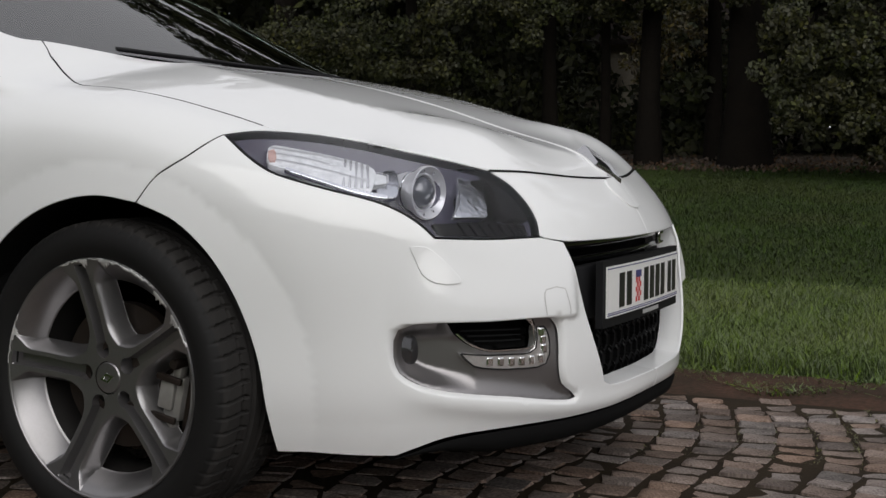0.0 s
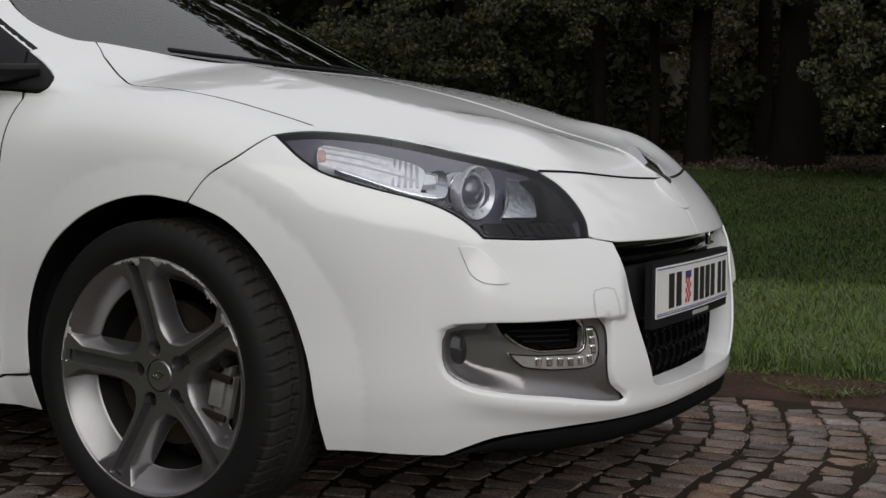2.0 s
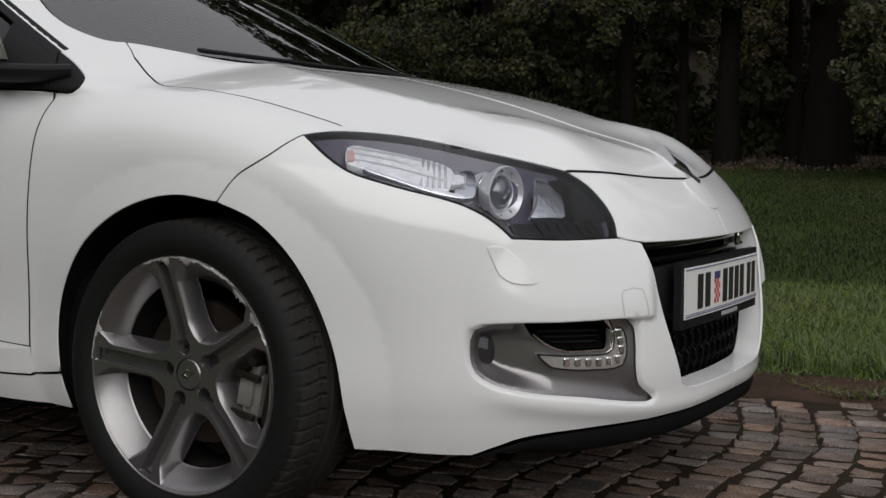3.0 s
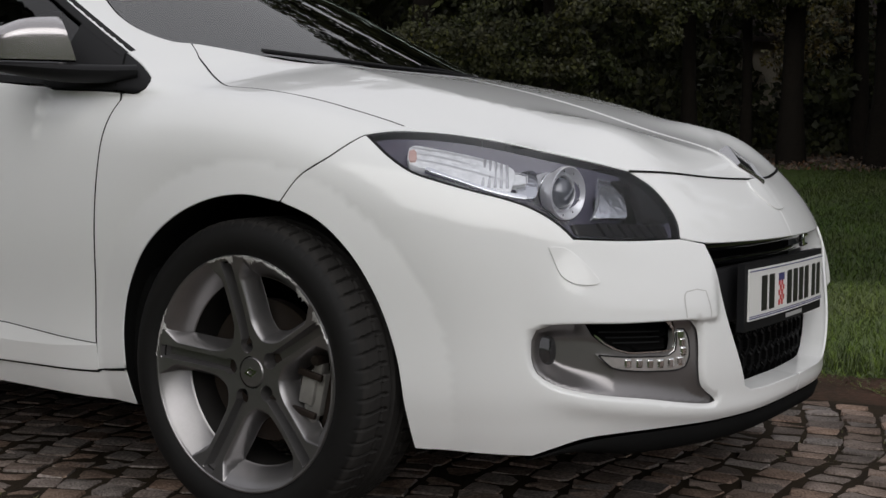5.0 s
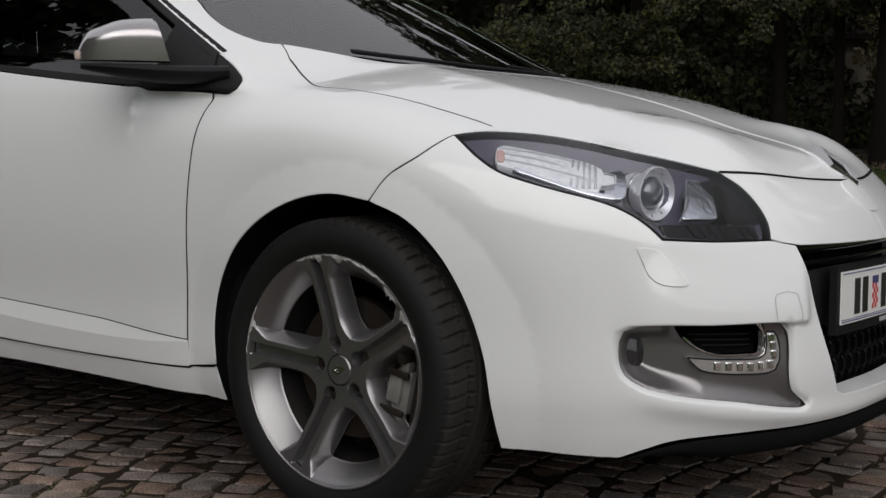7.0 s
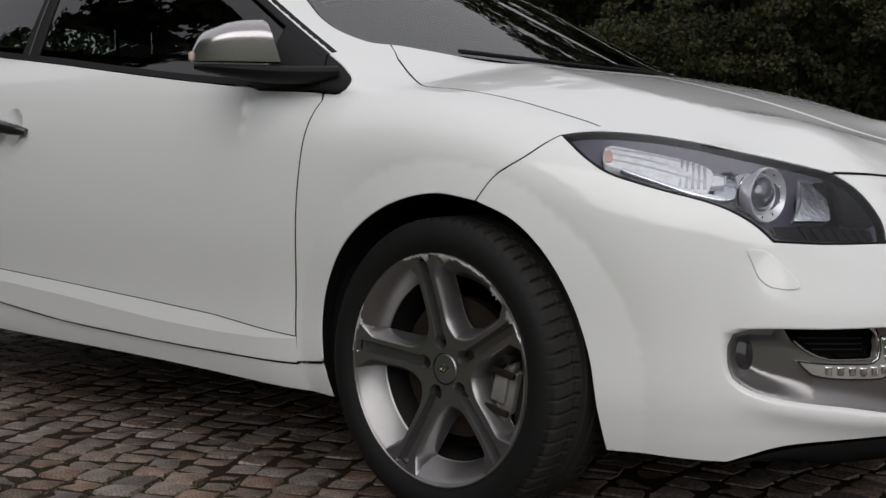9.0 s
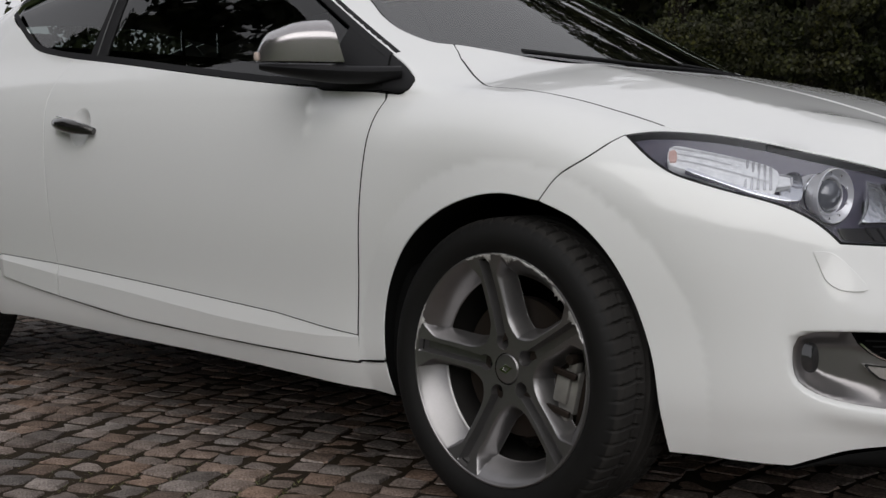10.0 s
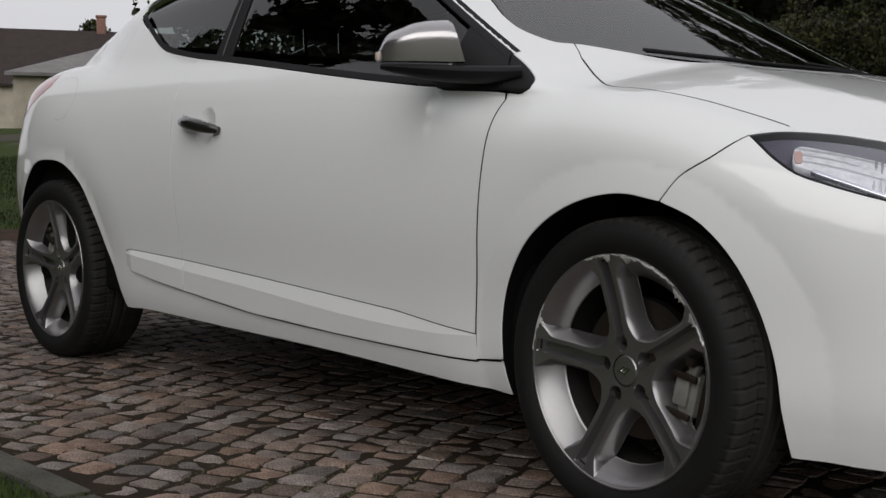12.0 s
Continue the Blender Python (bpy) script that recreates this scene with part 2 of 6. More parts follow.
# ---- helpers for meshes ----
def mesh_from(name, verts, faces, mat=None, normals=None, smooth=True):
    me = bpy.data.meshes.new(name)
    me.from_pydata([tuple(map(float, v)) for v in verts], [], [tuple(map(int, f)) for f in faces])
    if smooth:
        me.polygons.foreach_set("use_smooth", [True] * len(me.polygons))
    if mat:
        me.materials.append(mat)
    if normals is not None:
        me.normals_split_custom_set_from_vertices([tuple(map(float, v)) for v in normals])
    me.update()
    return me


def piece(name, me, parent=None, label=""):
    ob = new(name, me)
    if parent:
        ob.parent = parent
        ob.matrix_parent_inverse = Matrix.Identity(4)
    if label:
        ob["label"] = label
    return ob


def part(name, bm, mat, parent=None, label="", smooth=True, sharp=40):
    me = bpy.data.meshes.new(name)
    bmesh.ops.recalc_face_normals(bm, faces=bm.faces[:])
    bm.to_mesh(me)
    bm.free()
    if smooth:
        me.polygons.foreach_set("use_smooth", [True] * len(me.polygons))
        me.set_sharp_from_angle(angle=radians(sharp))
    me.materials.append(mat)
    return piece(name, me, parent, label)


def thing(name, label, category, group="", at=(0, 0, 0)):
    ob = new(name)
    ob.location = at
    return tagged(ob, label, category, group)


def box(bm, size, at=(0, 0, 0), turn=None, bevel=0.0, segments=2):
    """A block with softened edges, added to bm."""
    made = bmesh.ops.create_cube(bm, size=1)["verts"]
    m = Matrix.Translation(at) @ (turn or Matrix.Identity(4)) @ Matrix.Diagonal((*size, 1))
    bmesh.ops.transform(bm, matrix=m, verts=made)
    if bevel:
        edges = list({e for v in made for e in v.link_edges})
        bmesh.ops.bevel(bm, geom=edges, offset=bevel, segments=segments, affect="EDGES", profile=0.5)
    return bm


def lathe(bm, profile, steps=48, axis="y", at=(0, 0, 0), span=2 * math.pi, start=0.0):
    """Turns a profile of (radius, along) round an axis."""
    closed = span > 6.28
    rings = []
    for i in range(steps if closed else steps + 1):
        c, s = math.cos(start + span * i / steps), math.sin(start + span * i / steps)
        ring = []
        for r, h in profile:
            p = {"y": (r * c, h, r * s), "z": (r * c, r * s, h), "x": (h, r * c, r * s)}[axis]
            ring.append(bm.verts.new(Vector(p) + Vector(at)))
        rings.append(ring)
    for i in range(steps):
        a, b = rings[i], rings[(i + 1) % len(rings)]
        for j in range(len(profile) - 1):
            bm.faces.new((a[j], a[j + 1], b[j + 1], b[j]))
    return bm


def tube(bm, path, radius, sides=8, closed=False, flat=1.0):
    """A round bar along a path; radius may be one number or one for each point."""
    pts = [Vector(p) for p in path]
    radii = radius if hasattr(radius, "__len__") else [radius] * len(pts)
    rings = []
    side = None
    for i, p in enumerate(pts):
        d = (pts[min(i + 1, len(pts) - 1)] - pts[max(i - 1, 0)]).normalized()
        if side is None:
            side = d.orthogonal().normalized()
        side = (side - d * side.dot(d)).normalized()
        up = d.cross(side)
        rings.append([bm.verts.new(p + radii[i] * (math.cos(t) * side + flat * math.sin(t) * up)) for t in [2 * math.pi * k / sides for k in range(sides)]])
    for a, b in zip(rings, rings[1:]):
        for k in range(sides):
            bm.faces.new((a[k], a[(k + 1) % sides], b[(k + 1) % sides], b[k]))
    bm.faces.new(rings[0][::-1]), bm.faces.new(rings[-1])
    return bm


def curve(points, step=0.012):
    """A smooth line (Catmull-Rom) through control points of the plan, sampled evenly."""
    p = np.array(points, float)
    if len(p) == 2:
        n = max(2, int(np.linalg.norm(p[1] - p[0]) / step))
        return p[0] + (p[1] - p[0]) * np.linspace(0, 1, n + 1)[:, None]
    q = np.vstack([2 * p[0] - p[1], p, 2 * p[-1] - p[-2]])
    out = []
    for i in range(1, len(q) - 2):
        n = max(1, int(np.linalg.norm(q[i + 1] - q[i]) / step))
        t = (np.arange(n) / n)[:, None]
        # centripetal knots keep tight corners free of loops
        k = [0]
        for a, b in ((i - 1, i), (i, i + 1), (i + 1, i + 2)):
            k.append(k[-1] + max(np.linalg.norm(q[b] - q[a]), 1e-6) ** 0.5)
        u = k[1] + t * (k[2] - k[1])
        a1 = ((k[1] - u) * q[i - 1] + u * q[i]) / k[1]
        a2 = ((k[2] - u) * q[i] + (u - k[1]) * q[i + 1]) / (k[2] - k[1])
        a3 = ((k[3] - u) * q[i + 1] + (u - k[2]) * q[i + 2]) / (k[3] - k[2])
        b1 = ((k[2] - u) * a1 + u * a2) / k[2]
        b2 = ((k[3] - u) * a2 + (u - k[1]) * a3) / (k[3] - k[1])
        out.append(((k[2] - u) * b1 + (u - k[1]) * b2) / (k[2] - k[1]))
    out.append(p[-1:])
    return np.vstack(out)


def loop(*curves):
    """One closed outline from curves that follow one another."""
    pts = np.vstack([np.asarray(c) for c in curves])
    keep = [0]
    for i in range(1, len(pts)):
        if np.linalg.norm(pts[i] - pts[keep[-1]]) > 2e-3:
            keep.append(i)
    if np.linalg.norm(pts[keep[-1]] - pts[0]) < 2e-3:
        keep.pop()
    return pts[keep]


def area(p):
    x, y = p.T
    return 0.5 * np.sum(x * np.roll(y, -1) - np.roll(x, -1) * y)


def shrink(p, d):
    """The outline drawn in by d (out, if d is negative)."""
    if area(p) < 0:
        p = p[::-1]
    e = np.roll(p, -1, 0) - p
    n = np.stack([-e[:, 1], e[:, 0]], 1)
    n /= np.maximum(np.linalg.norm(n, axis=1, keepdims=True), 1e-9)
    m = n + np.roll(n, 1, 0)
    k = np.maximum(np.sum(m * m, 1, keepdims=True) / 2, 0.5)
    return p + d * m / k


def inside(pts, poly):
    x, y = pts.T
    r = np.zeros(len(pts), bool)
    for (x1, y1), (x2, y2) in zip(poly, np.roll(poly, -1, 0)):
        cross = (y1 > y) != (y2 > y)
        with np.errstate(divide="ignore", invalid="ignore"):
            r ^= cross & (x < (x2 - x1) * (y - y1) / (y2 - y1) + x1)
    return r


def near(pts, poly, d):
    r = np.zeros(len(pts), bool)
    for q in poly:
        r |= np.sum((pts - q) ** 2, 1) < d * d
    return r


def over(x, y):
    """Height of the body's skin over a place in the plan."""
    lo, hi = np.full(x.shape, 0.6), np.full(x.shape, 1.6)
    for _ in range(34):
        m = (lo + hi) / 2
        ins = body(x, y, m) < 0
        lo, hi = np.where(ins, m, lo), np.where(ins, hi, m)
    return np.stack([x, y, lo], -1)


from mathutils.geometry import delaunay_2d_cdt


def skin(outer, holes=(), view="side", step=0.022, gap=0.0023, fold=0.004, off=0.0, mirror=False, both=False, lift=None):
    """A pressed panel: the outline filled with a fine net and laid on the body's skin, its edges folded in. Returns verts, faces, normals.
    view 'side': the outline lies in the unrolled plan; 'top': in x and y. mirror: the far side's panel; both: the two halves in one."""
    outer = shrink(np.asarray(outer, float), gap)
    holes = [shrink(np.asarray(h, float), -gap) for h in holes]
    lo, hi = outer.min(0), outer.max(0)
    gx, gy = np.meshgrid(np.arange(lo[0] + step / 2, hi[0], step), np.arange(lo[1] + step / 2, hi[1], step))
    gx = gx + (np.arange(gx.shape[0]) % 2)[:, None] * step / 2
    grid = np.stack([gx.ravel(), gy.ravel()], 1)
    grid = grid[inside(grid, outer) & ~near(grid, outer, step * 0.45)]
    for h in holes:
        rings = [shrink(h, -d) for d in (0.003, 0.006, 0.0095, 0.0135)] if lift is not None else []
        grid = grid[~inside(grid, rings[-1] if rings else h) & ~near(grid, rings[-1] if rings else h, step * 0.45)]
        if rings:
            grid = np.vstack([grid] + rings)
    pts, edges = list(map(tuple, outer)), []
    edges += [(i, (i + 1) % len(outer)) for i in range(len(outer))]
    for h in holes:
        b = len(pts)
        pts += list(map(tuple, h))
        edges += [(b + i, b + (i + 1) % len(h)) for i in range(len(h))]
    pts += list(map(tuple, grid))
    v2, e2, f2, *_ = delaunay_2d_cdt([Vector(p) for p in pts], edges, [], 0, 1e-6)
    v2 = np.array([tuple(v) for v in v2])
    f2 = np.array([f for f in f2])
    mid = v2[f2].mean(1)
    ok = inside(mid, outer)
    for h in holes:
        ok &= ~inside(mid, h)
    f2 = f2[ok]
    used = np.unique(f2)
    back = np.full(len(v2), -1)
    back[used] = np.arange(len(used))
    v2, f2 = v2[used], back[f2]
    p = onto(v2[:, 0], v2[:, 1]) if view == "side" else over(v2[:, 0], v2[:, 1])
    nrm = normal(p)
    shift = np.full(len(p), off) if lift is None else off + lift(p)
    p = p + shift[:, None] * nrm
    # faces looking outwards
    fn = np.cross(p[f2[:, 1]] - p[f2[:, 0]], p[f2[:, 2]] - p[f2[:, 0]])
    flip = np.sum(fn * nrm[f2[:, 0]], 1) < 0
    f2[flip] = f2[flip][:, ::-1]
    if lift is not None:
        # normals of the lifted surface from its slopes
        sides_ = []
        for d in ((0.0015, 0), (-0.0015, 0), (0, 0.0015), (0, -0.0015)):
            g = onto(v2[:, 0] + d[0], v2[:, 1] + d[1])
            sides_.append(g + (off + lift(g))[:, None] * normal(g))
        vn = np.cross(sides_[0] - sides_[1], sides_[2] - sides_[3])
        vn /= np.maximum(np.linalg.norm(vn, axis=1, keepdims=True), 1e-12)
        nrm = vn * np.where(np.sum(vn * nrm, 1, keepdims=True) < 0, -1, 1)
    verts, faces, norms = [p], [f2], [nrm]
    if fold:
        count = {}
        for f in f2:
            for a, b in ((f[0], f[1]), (f[1], f[2]), (f[2], f[0])):
                count[(a, b)] = count.get((a, b), 0) + 1
        rim = [(a, b) for (a, b) in count if (b, a) not in count]
        if both:
            rim = [(a, b) for a, b in rim if not (abs(p[a, 1]) < 2e-3 and abs(p[b, 1]) < 2e-3)]
        if rim:
            rim = np.array(rim)
            ids = np.unique(rim)
            back = {i: k for k, i in enumerate(ids)}
            out = np.zeros((len(ids), 3))
            for a, b in rim:
                d = np.cross(p[b] - p[a], nrm[a])
                out[back[a]] += d
                out[back[b]] += d
            out /= np.maximum(np.linalg.norm(out, axis=1, keepdims=True), 1e-9)
            n0 = len(p)
            top = p[ids]
            # rounded edge: shoulder ring, then the fold
            sh = top + 0.0012 * out - 0.0015 * nrm[ids]
            low = sh - fold * nrm[ids]
            m = len(ids)
            verts += [top, sh, low, ]
            sn = out + nrm[ids]
            sn /= np.linalg.norm(sn, axis=1, keepdims=True)
            norms += [nrm[ids], sn, out]
            rf = []
            for a, b in rim:
                i, j = back[a], back[b]
                rf += [(n0 + j, n0 + i, n0 + m + i), (n0 + j, n0 + m + i, n0 + m + j), (n0 + m + j, n0 + m + i, n0 + 2 * m + i), (n0 + m + j, n0 + 2 * m + i, n0 + 2 * m + j)]
            faces.append(np.array(rf))
    v, f, n = np.vstack(verts), np.vstack(faces), np.vstack(norms)
    flipped = (v * [1, -1, 1], f[:, ::-1], n * [1, -1, 1])
    if mirror:
        return flipped
    if both:
        # the centre line is shared by both halves
        return np.vstack([v, flipped[0]]), np.vstack([f, flipped[1] + len(v)]), np.vstack([n, flipped[2]])
    return v, f, n


def panel(name, mat, parent, outer, holes=(), label="", **more):
    v, f, n = skin(outer, holes, **more)
    return piece(name, mesh_from(name, v, f, mat, n), parent, label)


def ribbon(line, width, off, mirror=False):
    """A band laid along a line of the unrolled plan, at a depth under the skin."""
    line = np.asarray(line)
    d = np.gradient(line, axis=0)
    n = np.stack([-d[:, 1], d[:, 0]], 1)
    n /= np.linalg.norm(n, axis=1, keepdims=True)
    a, b = line + n * width / 2, line - n * width / 2
    p, q = onto(a[:, 0], a[:, 1], off), onto(b[:, 0], b[:, 1], off)
    v = np.vstack([p, q])
    if mirror:
        v = v * [1, -1, 1]
    m = len(line)
    return v, [(i, i + 1, m + i + 1, m + i) for i in range(m - 1)]


# ---- the white car: panel lines in the unrolled plan ----
AC = A0 + FAN * math.pi / 2
HL_TOP = curve([(0.218, 0.297), (0.245, 0.316), (0.281, 0.331), (0.341, 0.341), (0.421, 0.335), (0.503, 0.312), (0.574, 0.290), (0.653, 0.266)])
HL_FRONT = curve([(0.653, 0.266), (0.687, 0.231), (0.708, 0.187), (0.717, 0.144), (0.713, 0.107)])
HL_LOW = curve([(0.713, 0.107), (0.611, 0.103), (0.532, 0.105)])
HL_UNDER = curve([(0.532, 0.105), (0.522, 0.118), (0.500, 0.141), (0.468, 0.163), (0.429, 0.179), (0.390, 0.190), (0.343, 0.205), (0.302, 0.221), (0.266, 0.249), (0.240, 0.275), (0.218, 0.297)])
BUMPER_GAP = curve([(0.218, 0.297), (0.184, 0.242), (0.158, 0.216), (0.136, 0.197), (0.102, 0.154)])
ARCH_BACK = curve([(0.102, 0.154), (0.012, 0.163), (-0.076, 0.152), (-0.172, 0.119), (-0.260, 0.061), (-0.324, -0.023), (-0.351, -0.097), (-0.357, -0.190)])
ARCH_SILL = curve([(-0.357, -0.190), (-0.349, -0.270)])
ARCH_FRONT = curve([(0.102, 0.154), (0.164, 0.132), (0.212, 0.082), (0.250, 0.005), (0.281, -0.117), (0.291, -0.222), (0.299, -0.303)])
CHIN = curve([tuple(ARCH_FRONT[-1]), (0.400, -0.308), (0.478, -0.312)])
CHIN_FRONT = curve([(0.478, -0.312), (0.512, -0.296), (0.554, -0.280), (0.657, -0.274), (0.772, -0.277), (0.951, -0.282), (AC, -0.284)])
GRILLE_LOW = curve([(AC, -0.236), (1.022, -0.234), (0.880, -0.226), (0.861, -0.215)])
GRILLE_SIDE = curve([(0.861, -0.215), (0.808, -0.067), (0.785, 0.032), (0.766, 0.096)])
GRILLE_TOP = curve([(0.766, 0.096), (0.950, 0.099), (AC, 0.100)])
HOOD_LEAD = curve([(0.653, 0.266), (0.787, 0.274), (0.991, 0.271), (AC, 0.267)])
HOOD_SIDE = curve([(0.281, 0.331), (0.217, 0.355), (0.138, 0.375), (0.025, 0.394), (-0.091, 0.407), (-0.162, 0.410), (-0.241, 0.451), (-0.323, 0.511)])
PILLAR_FOOT = curve([(-0.323, 0.511), (-0.357, 0.544), (-0.383, 0.565)])
SCREEN_SIDE = curve([(-0.383, 0.565), (-0.409, 0.548), (-0.489, 0.553), (-0.566, 0.584), (-0.650, 0.636), (-0.80, 0.715), (-1.0, 0.80)])
DOOR_FRONT = curve([(-0.384, 0.357), (-0.388, 0.277), (-0.399, 0.164), (-0.417, 0.029), (-0.439, -0.104), (-0.446, -0.200)])
DOOR_LOW = curve([(-0.446, -0.200), (-0.730, -0.199), (-0.964, -0.196), (-1.362, -0.186), (-1.600, -0.170), (-1.727, -0.159)])
DOOR_BACK = curve([(-1.727, -0.159), (-1.738, -0.075), (-1.754, 0.050), (-1.778, 0.199), (-1.807, 0.316), (-1.813, 0.380), (-1.781, 0.476)])
BELT_DOOR = curve([(-1.781, 0.476), (-1.450, 0.444), (-1.008, 0.398), (-0.759, 0.375), (-0.604, 0.363), (-0.384, 0.357)])
TRIANGLE = curve([(-0.384, 0.357), (-0.340, 0.358), (-0.322, 0.368), (-0.326, 0.390), (-0.372, 0.426), (-0.433, 0.457)])
PILLAR_BACK = curve([(-0.433, 0.457), (-0.702, 0.582), (-0.90, 0.672)])
WINDOW_TOP = curve([(-0.90, 0.672), (-1.10, 0.728), (-1.50, 0.756), (-1.90, 0.752), (-2.20, 0.727), (-2.36, 0.690)])
BELT_BACK = curve([(-2.36, 0.690), (-2.353, 0.650), (-2.198, 0.577), (-2.049, 0.517), (-1.874, 0.487), (-1.781, 0.476)])
SILL = curve([(-0.349, -0.270), (-0.544, -0.262), (-0.985, -0.250), (-1.537, -0.246), (-2.017, -0.243), (-2.148, -0.251)])
ARCH_REAR = curve([(-2.148, -0.251), (-2.184, -0.174), (-2.248, -0.076), (-2.298, 0.017), (-2.370, 0.107), (-2.491, 0.166), (-2.605, 0.179), (-2.735, 0.167), (-2.830, 0.112), (-2.945, 0.018), (-3.000, -0.100), (-3.020, -0.220)])
TAIL_CUT = curve([(-3.02, -0.22), (-3.06, 0.05), (-3.08, 0.25)])
LAMP_CUT = curve([(-3.08, 0.25), (-2.92, 0.330), (-2.785, 0.385), (-2.740, 0.414), (-2.765, 0.472)])
C_PILLAR = curve([(-2.765, 0.472), (-2.90, 0.60), (-2.90, 0.78)])
RAIL = curve([(-2.90, 0.78), (-2.4, 0.80), (-1.7, 0.82), (-1.2, 0.82), (-1.0, 0.80)])
FOG = curve([(0.476, -0.085), (0.482, -0.068), (0.503, -0.061), (0.539, -0.059), (0.599, -0.062), (0.728, -0.068), (0.739, -0.078), (0.744, -0.115), (0.745, -0.160), (0.754, -0.200), (0.785, -0.231), (0.647, -0.201), (0.557, -0.181), (0.508, -0.165), (0.484, -0.145), (0.476, -0.117), (0.476, -0.085)])
WASHER = curve([(0.493, 0.090), (0.505, 0.092), (0.519, 0.090), (0.548, 0.060), (0.570, 0.023), (0.563, 0.019), (0.531, 0.021), (0.511, 0.038), (0.503, 0.061), (0.493, 0.090)])


def under(line):
    """The same line seen in plan."""
    return onto(line[:, 0], line[:, 1])[:, :2]


car = thing("car", "white three-door hatchback car with grey alloy wheels parked on the cobbles", "car")

for far in (False, True):
    side = dict(mirror=far)
    panel("fender", PAINT, car, loop(HOOD_SIDE, PILLAR_FOOT, SCREEN_SIDE[SCREEN_SIDE[:, 0] > -0.76], PILLAR_BACK[(PILLAR_BACK[:, 0] > -0.76)][::-1], TRIANGLE[::-1], DOOR_FRONT, [tuple(ARCH_SILL[0])], ARCH_BACK[::-1], BUMPER_GAP[::-1], HL_TOP[HL_TOP[:, 0] < 0.281]), step=0.012, **side)
    turn_ = np.arange(40) * 2 * math.pi / 40
    panel("door", PAINT, car, loop(DOOR_FRONT, DOOR_LOW, DOOR_BACK, BELT_DOOR), holes=[np.stack([-1.596 + 0.0505 * np.cos(turn_), 0.281 + 0.046 * np.sin(turn_)], 1)], gap=0.0025, fold=0.002, **side)
    panel("body_side", PAINT, car, loop(PILLAR_BACK[PILLAR_BACK[:, 0] < -0.785], WINDOW_TOP, BELT_BACK, DOOR_BACK[::-1], DOOR_LOW[::-1], [tuple(ARCH_SILL[0])], ARCH_SILL, SILL, ARCH_REAR, TAIL_CUT, LAMP_CUT, C_PILLAR, RAIL, SCREEN_SIDE[SCREEN_SIDE[:, 0] < -0.785][::-1]), step=0.028, **side)
    panel("side_glass", TINTED, car, loop(TRIANGLE[TRIANGLE[:, 0] > -0.2][::-1], BELT_DOOR[::-1][BELT_DOOR[::-1][:, 0] < -0.52], BELT_BACK[::-1], WINDOW_TOP[::-1], PILLAR_BACK[::-1][PILLAR_BACK[::-1][:, 0] < -0.56]), gap=0.012, off=-0.012, fold=0, label="dark tinted side glass", **side)
    panel("tail_lamp", REDLAMP, car, loop(LAMP_CUT, [(-2.90, 0.47), (-3.2, 0.42), (-3.3, 0.34), (-3.2, 0.25)]), label="red rear lamp", **side)

bonnet_half = loop(under(HOOD_SIDE), under(PILLAR_FOOT), curve([(-0.368, -0.595), (-0.26, -0.50), (-0.15, -0.40), (-0.06, -0.2), (-0.035, 0.0)]), under(HOOD_LEAD)[::-1], under(HL_TOP[HL_TOP[:, 0] > 0.281])[::-1])
panel("bonnet", PAINT, car, bonnet_half, view="top", both=True)


def from_outline(q, outline, closed=True):
    """Distance in the unrolled plan from an outline."""
    d = np.full(len(q), 9.0)
    nxt = np.roll(outline, -1, 0) if closed else outline[1:]
    for a, b in zip(outline, nxt):
        e = b - a
        t = np.clip(((q - a) @ e) / max(e @ e, 1e-12), 0, 1)
        d = np.minimum(d, np.linalg.norm(q - a - t[:, None] * e, axis=1))
    return d


def rolled(p):
    """Edges rolled into the fog lamp openings."""
    d = from_outline(unroll(p), loop(FOG))
    return -0.014 * np.clip(1 - d / 0.012, 0, 1) ** 2


panel("front_bumper", PAINT, car, loop(BUMPER_GAP, ARCH_FRONT, CHIN, CHIN_FRONT, GRILLE_LOW, GRILLE_SIDE, HL_LOW, HL_UNDER), holes=[loop(FOG)], step=0.011, both=True, lift=rolled)
# the rim of the grille opening turns inwards
edge_line = np.vstack([GRILLE_LOW, GRILLE_SIDE[1:]])
edge_line[: len(GRILLE_LOW), 1] -= 0.004
edge_line[len(GRILLE_LOW) :, 0] -= 0.004
rim_at = onto(edge_line[:, 0], edge_line[:, 1], -0.001)
for far in (1, -1):
    deep = [rim_at * [1, far, 1] + np.array([-k, 0, 0.12 * k]) for k in (0.0, 0.02, 0.06)]
    m = len(rim_at)
    piece("grille_rim", mesh_from("grille_rim", np.vstack(deep), [(r * m + i, r * m + i + 1, (r + 1) * m + i + 1, (r + 1) * m + i) for r in range(2) for i in range(m - 1)], PAINT), car)
# black returns inside the wheel arches
for ln in (np.vstack([ARCH_FRONT[::-1], ARCH_BACK[1:], ARCH_SILL[1:]]), ARCH_REAR):
    at = onto(ln[:, 0], ln[:, 1], -0.003)
    m = len(at)
    for far in (1, -1):
        deep = [(at + [0, k, 0]) * [1, far, 1] for k in (0.0, 0.05, 0.20)]
        piece("arch_return", mesh_from("arch_return", np.vstack(deep), [(r * m + i, r * m + i + 1, (r + 1) * m + i + 1, (r + 1) * m + i) for r in range(2) for i in range(m - 1)], DARKVOID), car)
panel("nose_panel", PAINT, car, loop(HOOD_LEAD, GRILLE_TOP[::-1], HL_FRONT[::-1]), step=0.016, both=True)
